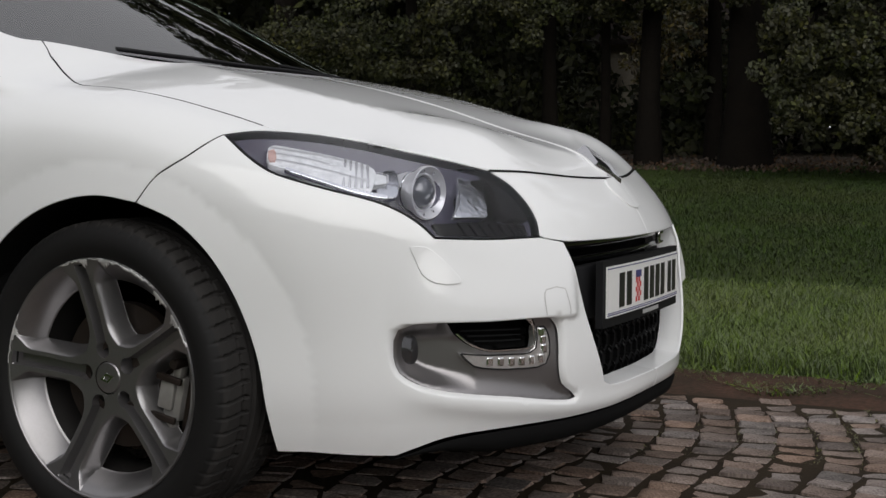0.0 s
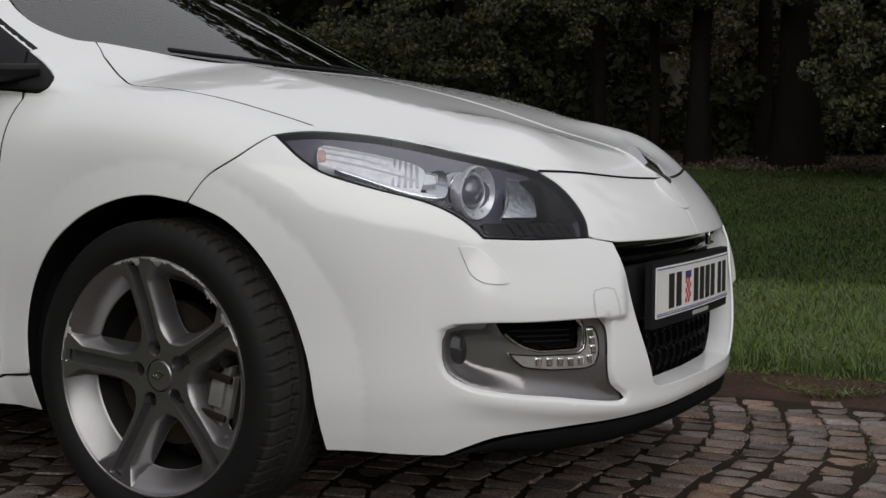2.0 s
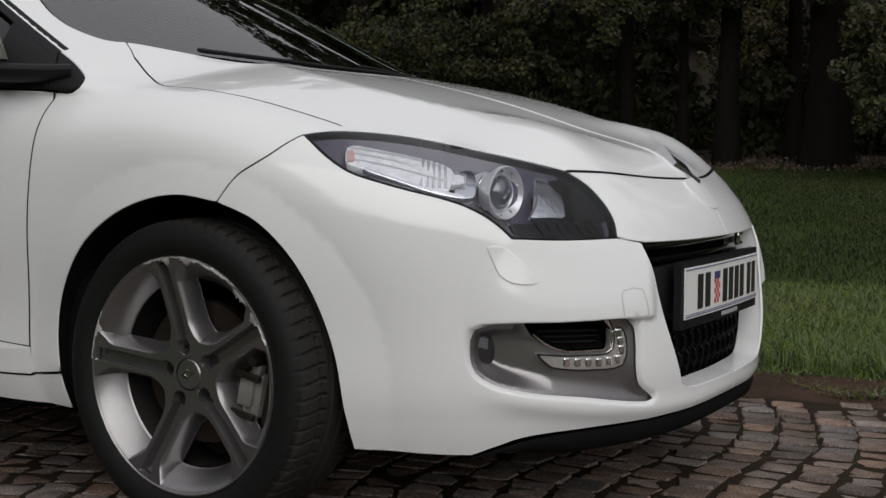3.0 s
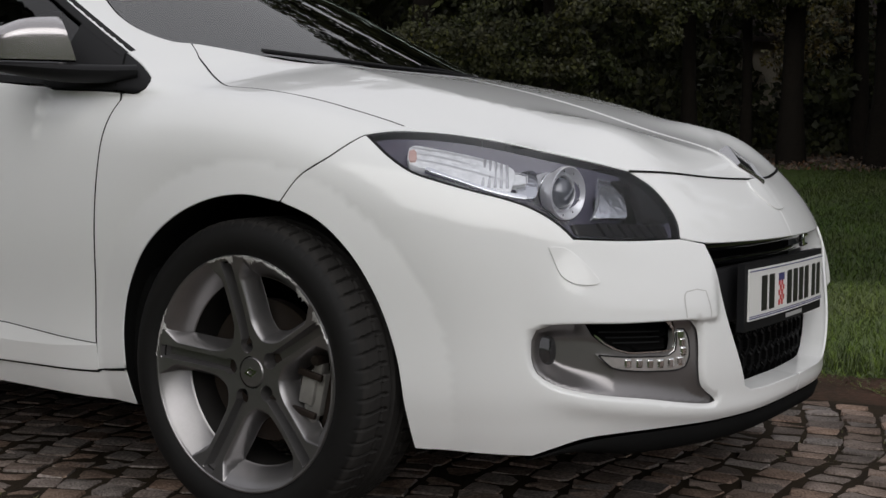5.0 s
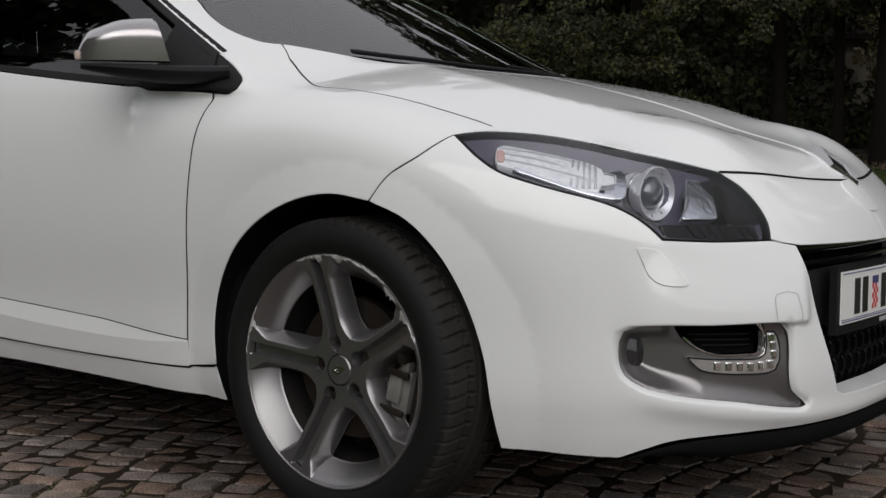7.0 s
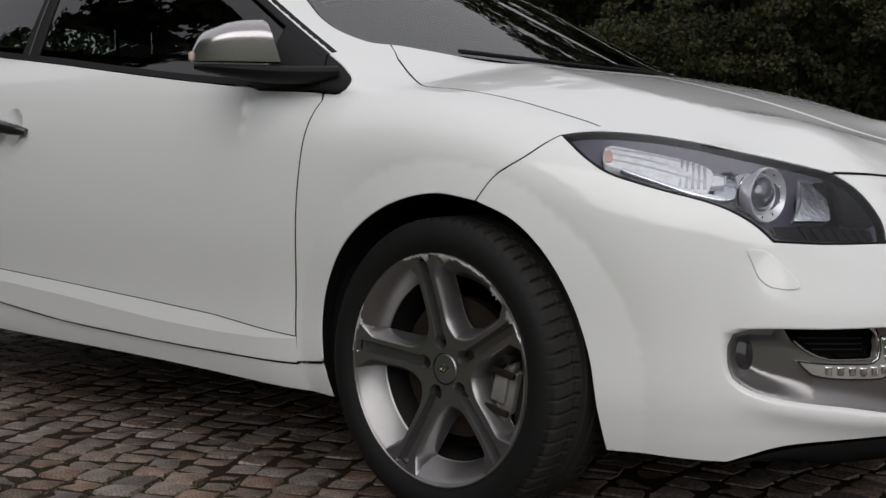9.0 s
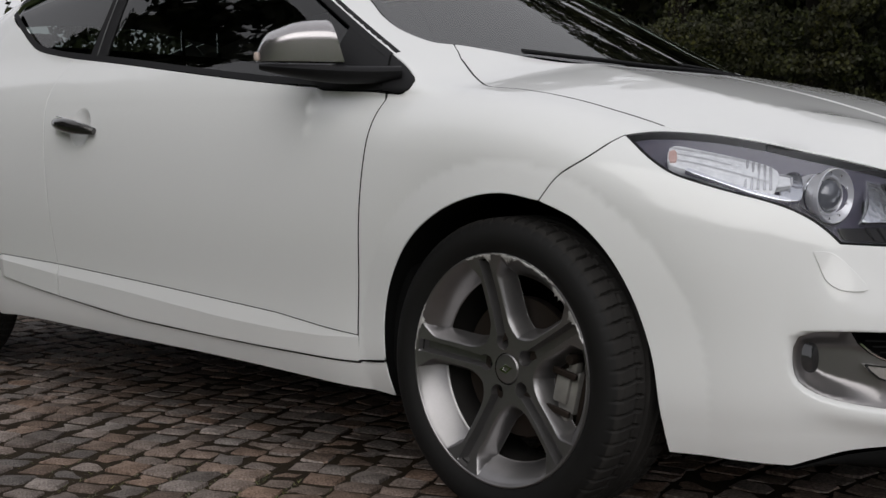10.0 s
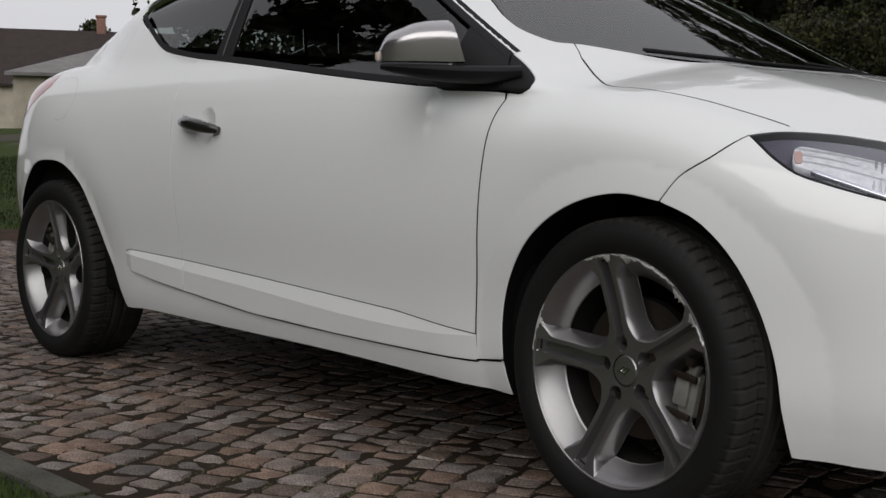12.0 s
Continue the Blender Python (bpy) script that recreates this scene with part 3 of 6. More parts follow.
# windscreen, roof and tail
screen_half = loop(under(SCREEN_SIDE), curve([(-1.0, -0.55), (-1.06, -0.3), (-1.08, 0.0)]), curve([(0.0, 0.0), (-0.03, -0.2), (-0.12, -0.40), (-0.23, -0.50), (-0.350, -0.597)]))
keep_body = body
body = greenhouse
panel("windscreen", SCREEN, car, screen_half, view="top", both=True, gap=0.004, fold=0.0, off=-0.004, label="sloping windscreen that mirrors sky and branches")
body = keep_body
roof_half = loop(curve([(-1.08, 0.0), (-1.06, -0.3), (-1.0, -0.55)]), under(RAIL[::-1]), curve([(-2.90, -0.42), (-2.92, 0.0)]))
panel("roof", PAINT, car, roof_half, view="top", both=True, step=0.05)
panel("tail", PAINT, car, loop(C_PILLAR[::-1], [(-2.90, 0.47), (-3.2, 0.42), (-3.3, 0.34), (-3.2, 0.25)], TAIL_CUT[::-1], curve([(-3.02, -0.27), (B0 - 0.942, -0.27)]), curve([(B0 - 0.942, 0.80), (-2.90, 0.80)])), step=0.05, both=True)


# black ribbons that stand in for the shade in the panel gaps
def shade_line(lines, width=0.0046, off=-0.0016):
    for far in (False, True):
        for ln in lines:
            v, f = ribbon(ln, width, off, far)
            piece("gap_seal", mesh_from("gap_seal", v, f, DARKVOID), car)


shade_line([BUMPER_GAP, HOOD_LEAD, DOOR_BACK])
shade_line([HOOD_SIDE[2:], DOOR_FRONT], 0.0048, -0.0004)
# the next ribbons lie just above the paint, so the dark line always shows
shade_line([HOOD_LEAD - [0, 0.001]], 0.0072, 0.0006)
shade_line([DOOR_LOW - [0, 0.002]], 0.0055, 0.0008)
shade_line([curve([(-0.446, -0.2010), (-0.359, -0.1912)])], 0.0055, 0.0014)
shade_line([HL_LOW, np.vstack([PILLAR_FOOT])], 0.006, -0.0022)
# dark trim inside the screen pillars
for far in (False, True):
    panel("pillar_trim", BLACK, car, loop(SCREEN_SIDE[SCREEN_SIDE[:, 0] > -0.98], PILLAR_BACK[::-1]), off=-0.016, fold=0, gap=-0.014, mirror=far)

# black seals along the screen pillars
for far in (False, True):
    for ln in (SCREEN_SIDE[SCREEN_SIDE[:, 0] > -0.98], PILLAR_BACK):
        v, f = ribbon(ln, 0.030, -0.0068, far)
        piece("pillar_gasket", mesh_from("pillar_gasket", v, f, DARKVOID), car)
# floor pan and inner walls, so that no light leaks through
bm = bmesh.new()
box(bm, (3.3, 1.36, 0.10), (-1.45, 0, 0.27), bevel=0.03)
box(bm, (0.55, 1.0, 0.45), (0.40, 0, 0.50), bevel=0.05)
box(bm, (0.06, 1.5, 0.62), (-0.42, 0, 0.55), bevel=0.02)
box(bm, (2.6, 0.06, 0.50), (-1.6, -0.80, 0.52), bevel=0.02)
box(bm, (2.6, 0.06, 0.50), (-1.6, 0.80, 0.52), bevel=0.02)
part("floor_pan", bm, DARKVOID, car)
for cx in (0.0, -2.641):
    for s in (-1, 1):
        bm = bmesh.new()
        lathe(bm, [(0.372, s * 0.72), (0.380, s * 0.68), (0.380, s * 0.56), (0.05, s * 0.55)], 40, "y", (cx, 0, 0.318), span=math.pi * 1.10, start=-math.pi * 0.05)
        part("wheel_arch_liner", bm, DARKVOID, car)


# ---- wheels ----
def wheel_thing(name):
    w_ = piece(name, None, car, "grey five-spoke alloy wheel with a low tyre")
    # tyre: rounded side walls, and a tread cut by grooves
    pitches, fine_ = 66, 11
    steps = pitches * fine_
    prof = [(0.230, -0.092), (0.243, -0.104), (0.258, -0.113), (0.275, -0.1165), (0.292, -0.113), (0.302, -0.1075), (0.3085, -0.1015), (0.3130, -0.0945), (0.3155, -0.088)]
    tread = list(np.linspace(-0.082, 0.082, 33))
    full = prof + [(0.318 - 0.6 * (t / 0.082) ** 4 * 0.0035, t) for t in tread] + [(r, -y) for r, y in prof[::-1]]
    verts, faces = [], []
    m = len(full)
    for i in range(steps):
        th = 2 * math.pi * i / steps
        for j, (r, y) in enumerate(full):
            if r > 0.308:
                # curved cross cuts from the shoulder that meet a zigzag cut, and two straight grooves
                w = abs(y)
                u = (i / fine_ + (6.0 * (w - 0.045) if w > 0.045 else 14.0 * (0.045 - w))) % 1
                cross = u < 0.17 and w > 0.034
                zig = abs(w - 0.047 - 0.005 * (1 - 2 * abs(u - 0.5))) < 0.0026
                if cross or zig or abs(w - 0.019) < 0.0045:
                    r -= 0.0065 if w < 0.09 else 0.0035
            verts.append((r * math.cos(th), y, r * math.sin(th)))
        for j in range(m - 1):
            a, b = i * m + j, ((i + 1) % steps) * m + j
            faces.append((a, b, b + 1, a + 1))
    me = mesh_from("tyre", verts, faces, RUBBER)
    me.materials.append(TREAD)
    worn = [j for j in range(m - 1) if min(full[j][0], full[j + 1][0]) > 0.308]
    for i in range(steps):
        for j in worn:
            me.polygons[i * (m - 1) + j].material_index = 1
    me.set_sharp_from_angle(angle=radians(38))
    piece("tyre", me, w_, "black low-profile tyre")
    bm = bmesh.new()
    lathe(bm, [(0.232, -0.090), (0.243, -0.098), (0.2445, -0.1045), (0.2425, -0.1078), (0.2395, -0.1078), (0.2372, -0.1058), (0.2365, -0.100)], 160)
    part("rim", bm, ALLOY, w_, sharp=30)
    bm = bmesh.new()
    lathe(bm, [(0.2355, -0.080), (0.2230, -0.055), (0.2130, -0.035), (0.2060, -0.01), (0.2040, 0.0), (0.200, 0.02), (0.207, 0.07), (0.220, 0.095), (0.24, 0.103)], 120)
    part("barrel", bm, BARREL, w_, "brake-dusted barrel darkened for the shade behind the spokes", sharp=30)
    # the face: five windows with broad sloping flanks, a trough along each spoke, five bolt wells
    nr, na = 120, 1000
    rr_ = 0.0335 + (0.2374 - 0.0335) * np.linspace(0, 1, nr)
    th_ = np.arange(na) * 2 * math.pi / na
    R_, T_ = np.meshgrid(rr_, th_, indexing="ij")
    sector = 2 * math.pi / 5
    near = (T_ + sector / 2) % sector - sector / 2
    gap_ = np.abs(T_ % sector - sector / 2)
    along, across = R_ * np.cos(near), np.abs(R_ * np.sin(near))
    u = R_ * np.cos(gap_)
    # spokes of even width that flare to broad ends at the rim
    spoke = 0.0240 + 0.80 * smax(along - 0.198, 0 * along, 0.010) + 0.10 * smax(0.10 - along, 0 * along, 0.03)
    inward = -smax(spoke - across, 0.074 - u, 0.030)
    deep = np.minimum(inward / 0.0150, (0.2350 - R_) / 0.0325)
    face = spline([0.03, 0.045, 0.08, 0.12, 0.16, 0.20, 0.225, 0.2374], [-0.0745, -0.076, -0.078, -0.082, -0.0885, -0.0965, -0.1025, -0.1060])
    y = face(R_.ravel()).reshape(R_.shape)
    cut_ = np.clip(deep, 0, 1.15)
    y = y + 0.036 * (0.55 * cut_ + 0.45 * cut_**2) + 0.0012 * np.clip(1 + deep / 0.15, 0, 1) ** 2
    half = 0.0120 + 0.0015 * np.clip((along - 0.06) / 0.15, 0, 1)
    ditch = np.clip((half - across) / 0.0035, 0, 1) * np.clip((0.2335 - R_) / 0.002, 0, 1) * np.clip((along - 0.056) / 0.004, 0, 1)
    y = y + (0.021 + 0.004 * np.clip((along - 0.10) / 0.12, 0, 1)) * ditch
    well = np.hypot(along - 0.058, across)
    y = np.where(well < 0.0165, np.maximum(y, -0.076 + 0.034 * np.clip((0.0165 - well) / 0.0030, 0, 1)), y)
    verts = np.stack([R_ * np.cos(T_), y, R_ * np.sin(T_)], -1).reshape(-1, 3)
    faces = []
    gone = deep > 1.15
    for i in range(nr - 1):
        for j in range(na):
            k = (j + 1) % na
            if not (gone[i, j] and gone[i, k] and gone[i + 1, j] and gone[i + 1, k]):
                faces.append((i * na + j, i * na + k, (i + 1) * na + k, (i + 1) * na + j))
    me = mesh_from("spokes", verts, faces, ALLOY)
    me.set_sharp_from_angle(angle=radians(35))
    piece("spokes", me, w_)
    bm = bmesh.new()
    lathe(bm, [(0.0, -0.0775), (0.022, -0.0772), (0.0295, -0.0762), (0.0318, -0.0735), (0.0322, -0.064)], 48)
    cap = part("centre_cap", bm, ALLOY, w_, sharp=30)
    bm = bmesh.new()
    dia = [(0.021, 0), (0, 0.0115), (-0.021, 0), (0, -0.0115)]
    for sc, y in ((1.0, -0.0768), (0.86, -0.0790), (0.46, -0.0790), (0.40, -0.0770)):
        for px, pz in dia:
            bm.verts.new((pz * sc, y, px * sc))
    bm.verts.ensure_lookup_table()
    for ring in range(3):
        for j in range(4):
            a, b = ring * 4 + j, ring * 4 + (j + 1) % 4
            bm.faces.new((bm.verts[a], bm.verts[b], bm.verts[b + 4], bm.verts[a + 4]))
    part("emblem", bm, CHROME, cap, smooth=False)
    for k in range(5):
        a = 2 * math.pi * k / 5
        at = (0.058 * math.cos(a), 0, 0.058 * math.sin(a))
        bm = bmesh.new()
        lathe(bm, [(0.0, -0.0540), (0.0065, -0.0540), (0.0085, -0.0525), (0.0085, -0.030)], 6, at=at)
        part("wheel_bolt", bm, STEEL, w_, "dark hexagonal wheel bolt", sharp=20)
    return w_


def brake(at, s, front):
    """Disc, caliper and its bracket behind the spokes."""
    bm = bmesh.new()
    lathe(bm, [(0.060, s * 0.060), (0.075, s * 0.058), (0.076, s * 0.030), (0.148, s * 0.030), (0.148, s * 0.006), (0.08, s * 0.006)], 64, at=at)
    part("brake_disc", bm, STEEL, car, "worn steel brake disc", sharp=30)
    bm = bmesh.new()
    x0 = 0.150 if front else 0.135
    c = Vector(at)
    turn = Matrix.Rotation(radians(12 if front else -150), 4, "Y")
    for size, pos, bv in (((0.046, 0.075, 0.095), (x0 - 0.002, s * 0.020, 0.0), 0.012), ((0.036, 0.016, 0.060), (x0 - 0.014, s * 0.058, 0.004), 0.006), ((0.022, 0.026, 0.026), (x0 + 0.004, s * 0.054, 0.056), 0.007), ((0.022, 0.026, 0.026), (x0 + 0.004, s * 0.054, -0.056), 0.007)):
        box(bm, size, Vector(pos), bevel=bv)
    bmesh.ops.transform(bm, matrix=Matrix.Translation(c) @ turn, verts=bm.verts[:])
    cal = part("brake_caliper", bm, CASTIRON, car, "grey cast brake caliper", sharp=30)
    bm = bmesh.new()
    box(bm, (0.012, 0.030, 0.190), Vector((x0 + 0.026, s * 0.030, 0.0)), bevel=0.004)
    box(bm, (0.060, 0.010, 0.014), Vector((x0 - 0.008, s * 0.070, 0.040)), bevel=0.003)
    box(bm, (0.060, 0.010, 0.014), Vector((x0 - 0.008, s * 0.070, -0.040)), bevel=0.003)
    bmesh.ops.transform(bm, matrix=Matrix.Translation(c) @ turn, verts=bm.verts[:])
    part("bracket", bm, STEEL, cal, "dark carrier bracket", sharp=30)
    for zz in (0.074, -0.074):
        bm = bmesh.new()
        lathe(bm, [(0.0, s * 0.082), (0.009, s * 0.082), (0.011, s * 0.078), (0.011, s * 0.04)], 12, at=(x0 + 0.004, 0, zz))
        bmesh.ops.transform(bm, matrix=Matrix.Translation(c) @ turn, verts=bm.verts[:])
        part("guide_pin", bm, STEEL, cal)


def put_wheel(w, x, s, roll, steer=0.0):
    m = Matrix.Translation((x, s * 0.773, 0.318)) @ Matrix.Rotation(radians(steer), 4, "Z")
    if s > 0:
        m = m @ Matrix.Rotation(math.pi, 4, "Z")
    w.matrix_basis = m @ Matrix.Rotation(radians(-roll), 4, "Y")


first = wheel_thing("wheel")
put_wheel(first, 0.0, -1, 101, -1.8)
for x, s, roll, steer in ((-2.641, -1, 97, 0), (0.0, 1, 40, -1.8), (-2.641, 1, 10, 0)):
    w = copy_thing(first, Matrix.Identity(4))
    put_wheel(w, x, s, roll, steer)
for x, s in ((0.0, -1), (0.0, 1), (-2.641, -1), (-2.641, 1)):
    brake((x, s * 0.773, 0.318), s, x > -1)


# ---- headlamps ----
LAMPBODY = shader("lamp_housing", (0.080, 0.075, 0.108), 0.3, coat=0.4)
MILKY = shader("moulded_clear_plastic", (0.86, 0.87, 0.88), 0.2, 0.15, bump=0.6, bump_scale=130, vary=0.5, scale=60, tint=(0.50, 0.51, 0.53))
LEDCLEAR = shader("light_strip_plastic", (0.70, 0.69, 0.68), 0.12, 0.7, bump=0.4, bump_scale=90, vary=0.5, scale=30, tint=(0.36, 0.35, 0.34))
RIBGREY = shader("rib_grey", (0.68, 0.68, 0.70), 0.25, 0.6)
RIBBED = shader("ribbed_reflector", (0.72, 0.73, 0.75), 0.18, 1.0, bump=0.5, bump_scale=120)
HL = loop(HL_TOP, HL_FRONT, HL_LOW, HL_UNDER)


def bowl(outline, depth, reach):
    """How deep a housing lies under its opening: nothing at the edge, depth from reach inwards."""
    def lift(p):
        q = unroll(p)
        d = np.full(len(q), 9.0)
        for a, b in zip(outline, np.roll(outline, -1, 0)):
            e = b - a
            t = np.clip(((q - a) @ e) / max(e @ e, 1e-12), 0, 1)
            d = np.minimum(d, np.linalg.norm(q - a - t[:, None] * e, axis=1))
        t = np.clip(d / reach, 0, 1)
        return -depth * (1 - (1 - t) ** 2)
    return lift


def facing(a, w, off, ahead):
    """A frame of axes at a place under the skin whose y axis points along ahead."""
    p = Vector(onto(np.array([a]), np.array([w]), off)[0])
    return Matrix.Translation(p) @ Vector(ahead).to_track_quat("Y", "Z").to_matrix().to_4x4()


def placed(bm, m, far):
    if far:
        m = Matrix.Diagonal((1, -1, 1, 1)) @ m
    bmesh.ops.transform(bm, matrix=m, verts=bm.verts[:])
    return bm


INDICATOR = curve([(0.279, 0.298), (0.285, 0.310), (0.334, 0.307), (0.390, 0.296), (0.427, 0.284), (0.450, 0.266), (0.450, 0.225), (0.439, 0.197), (0.398, 0.207), (0.365, 0.220), (0.322, 0.245), (0.292, 0.253), (0.279, 0.298)])
LOWER_STRIP = curve([(0.315, 0.238), (0.365, 0.218), (0.430, 0.192), (0.471, 0.187), (0.469, 0.195), (0.430, 0.204), (0.364, 0.228), (0.317, 0.247), (0.315, 0.238)])
BLADE = [(0.429, 0.261), (0.471, 0.257), (0.471, 0.234), (0.431, 0.227), (0.429, 0.261)]
ARM = [(0.455, 0.274), (0.484, 0.296), (0.486, 0.205), (0.459, 0.204), (0.455, 0.274)]
WING = curve([(0.598, 0.290), (0.614, 0.287), (0.633, 0.265), (0.641, 0.230), (0.641, 0.190), (0.638, 0.167), (0.600, 0.162), (0.575, 0.160), (0.588, 0.196), (0.597, 0.245), (0.598, 0.290)])
for far in (False, True):
    side = dict(mirror=far)
    lamp = piece("headlight", None, car, "clear headlamp with chrome reflectors")
    lens = panel("lens", LENS, lamp, HL, gap=0.0025, fold=0.0, off=-0.001, step=0.018, label="clear plastic cover", **side)
    lens.visible_shadow = False
    panel("housing", LAMPBODY, lamp, shrink(HL, 0.004), fold=0.0, off=-0.004, step=0.012, lift=bowl(HL, 0.088, 0.085), label="dark lamp housing", **side)
    v, f = ribbon(np.vstack([HL, HL[:1]]), 0.0075, -0.0030, far)
    piece("seal", mesh_from("seal", v, f, BLACK), lamp)
    panel("indicator", MILKY, lamp, loop(INDICATOR), off=-0.020, fold=0.02, step=0.012, label="clear patterned indicator", **side)
    panel("strip", REFLECTOR, lamp, loop(LOWER_STRIP), off=-0.014, fold=0.01, step=0.012, **side)
    panel("amber_bulb", ORANGE, lamp, loop(curve([(0.283, 0.286), (0.292, 0.294), (0.302, 0.258), (0.292, 0.256), (0.283, 0.286)])), off=-0.016, fold=0.005, **side)
    for i in range(5):
        a = 0.400 + 0.009 * i
        panel("rib", RIBGREY, lamp, loop(curve([(a, 0.286 - 0.4 * (a - 0.4)), (a + 0.0025, 0.286 - 0.4 * (a - 0.4))]), curve([(a + 0.0045, 0.212), (a + 0.002, 0.212)])), off=-0.016, fold=0.006, gap=0.0, **side)
    panel("wing_reflector", RIBBED, lamp, loop(WING), off=-0.026, fold=0.02, step=0.012, **side)
    m = facing(0.537, 0.250, -0.055, (0.975, -0.22, -0.02)) @ Matrix.Scale(0.93, 4)
    bm = bmesh.new()
    lathe(bm, [(0.0, 0.024), (0.013, 0.0225), (0.024, 0.0175), (0.0325, 0.008), (0.035, 0.0)], 40)
    part("projector_lens", placed(bm, m, far), shader("projector_glass", (0.10, 0.105, 0.12), 0.03, 0.0, 1.0, coat=1.0), lamp, "glass projector lens")
    bm = bmesh.new()
    lathe(bm, [(0.035, -0.004), (0.036, 0.006), (0.0385, 0.008), (0.0405, 0.001), (0.044, 0.003), (0.049, 0.011), (0.0525, 0.017), (0.0555, 0.022), (0.0575, 0.021), (0.0575, 0.010)], 56)
    part("projector_ring", placed(bm, m, far), SATIN, lamp, sharp=25)
    bm = bmesh.new()
    lathe(bm, [(0.046, 0.0), (0.047, -0.008), (0.043, -0.012), (0.043, -0.052), (0.039, -0.058), (0.037, -0.10)], 40)
    part("projector_cowl", placed(bm, m, far), SATIN, lamp, sharp=25)
    bm = bmesh.new()
    lathe(bm, [(0.0440, -0.020), (0.0455, -0.021), (0.0455, -0.024), (0.0440, -0.025)], 40)
    lathe(bm, [(0.0440, -0.046), (0.0465, -0.047), (0.0465, -0.052), (0.0440, -0.053)], 40)
    part("cowl_band", placed(bm, m, far), CHROME, lamp, sharp=25)
    bm = bmesh.new()
    for k in range(9):
        t = k / 9 * 2 * math.pi
        box(bm, (0.005, 0.006, 0.003), (0.0475 * math.cos(t), 0.012, 0.0475 * math.sin(t)), Matrix.Rotation(-t, 4, "Y"))
    part("ring_lug", placed(bm, m, far), CHROME, lamp)["kind"] = "stuff"
    panel("bezel", BLACK, lamp, loop(curve([(0.632, 0.268), (0.655, 0.255), (0.682, 0.224), (0.702, 0.186), (0.711, 0.150)]), curve([(0.706, 0.150), (0.662, 0.156)]), curve([(0.656, 0.165), (0.657, 0.200), (0.652, 0.245), (0.632, 0.268)])), off=-0.014, fold=0.02, step=0.012, label="gloss black bezel", **side)
    panel("blade", MILKY, lamp, loop(curve(BLADE)), off=-0.026, fold=0.012, step=0.012, **side)
    panel("arm", RIBBED, lamp, loop(curve(ARM)), off=-0.034, fold=0.012, step=0.012, **side)
    for ln in (BLADE, [(0.286, 0.300), (0.334, 0.297), (0.392, 0.286), (0.430, 0.272)], [(0.292, 0.268), (0.335, 0.262), (0.392, 0.246), (0.440, 0.230)], [(0.292, 0.284), (0.335, 0.280), (0.380, 0.268)]):
        v, f = ribbon(curve(ln), 0.0022, -0.0185 if ln is not BLADE else -0.0245, far)
        piece("moulded_line", mesh_from("moulded_line", v, f, shader("line_grey", (0.50, 0.50, 0.52), 0.3)), lamp)
    panel("tray", BLACK, lamp, loop(curve([(0.534, 0.142), (0.614, 0.148), (0.705, 0.147)]), curve([(0.708, 0.116), (0.543, 0.113)])), off=-0.022, fold=0.01, step=0.012, **side)
    for i in range(7):
        a = 0.575 + 0.018 * i
        panel("fin", BLACK, lamp, loop(curve([(a, 0.143), (a + 0.004, 0.143)]), curve([(a + 0.016, 0.118), (a + 0.012, 0.118)])), off=-0.012, fold=0.008, gap=0, **side)

# ---- fog lamp pods with daytime lights ----
FOGLOOP = loop(FOG)
SLOT = curve([(0.556, -0.067), (0.620, -0.065), (0.692, -0.066), (0.703, -0.074), (0.706, -0.095), (0.706, -0.113), (0.695, -0.118), (0.660, -0.118), (0.623, -0.116), (0.607, -0.110), (0.585, -0.096), (0.569, -0.079), (0.556, -0.067)])
LED = curve([(0.575, -0.117), (0.613, -0.123), (0.655, -0.126), (0.695, -0.127), (0.706, -0.119), (0.709, -0.100), (0.709, -0.076), (0.723, -0.077), (0.733, -0.100), (0.735, -0.134), (0.727, -0.154), (0.710, -0.159), (0.675, -0.157), (0.641, -0.154), (0.596, -0.143), (0.583, -0.129), (0.575, -0.117)])


def pod_lift(p):
    q = unroll(p)
    edge = bowl(FOGLOOP, 0.008, 0.032)(p) * inside(q, FOGLOOP)
    scoop = -0.040 * np.clip((0.60 - q[:, 0]) / 0.10, 0, 1) ** 0.8 * np.clip(-edge / 0.008, 0, 1) ** 2
    return edge + scoop


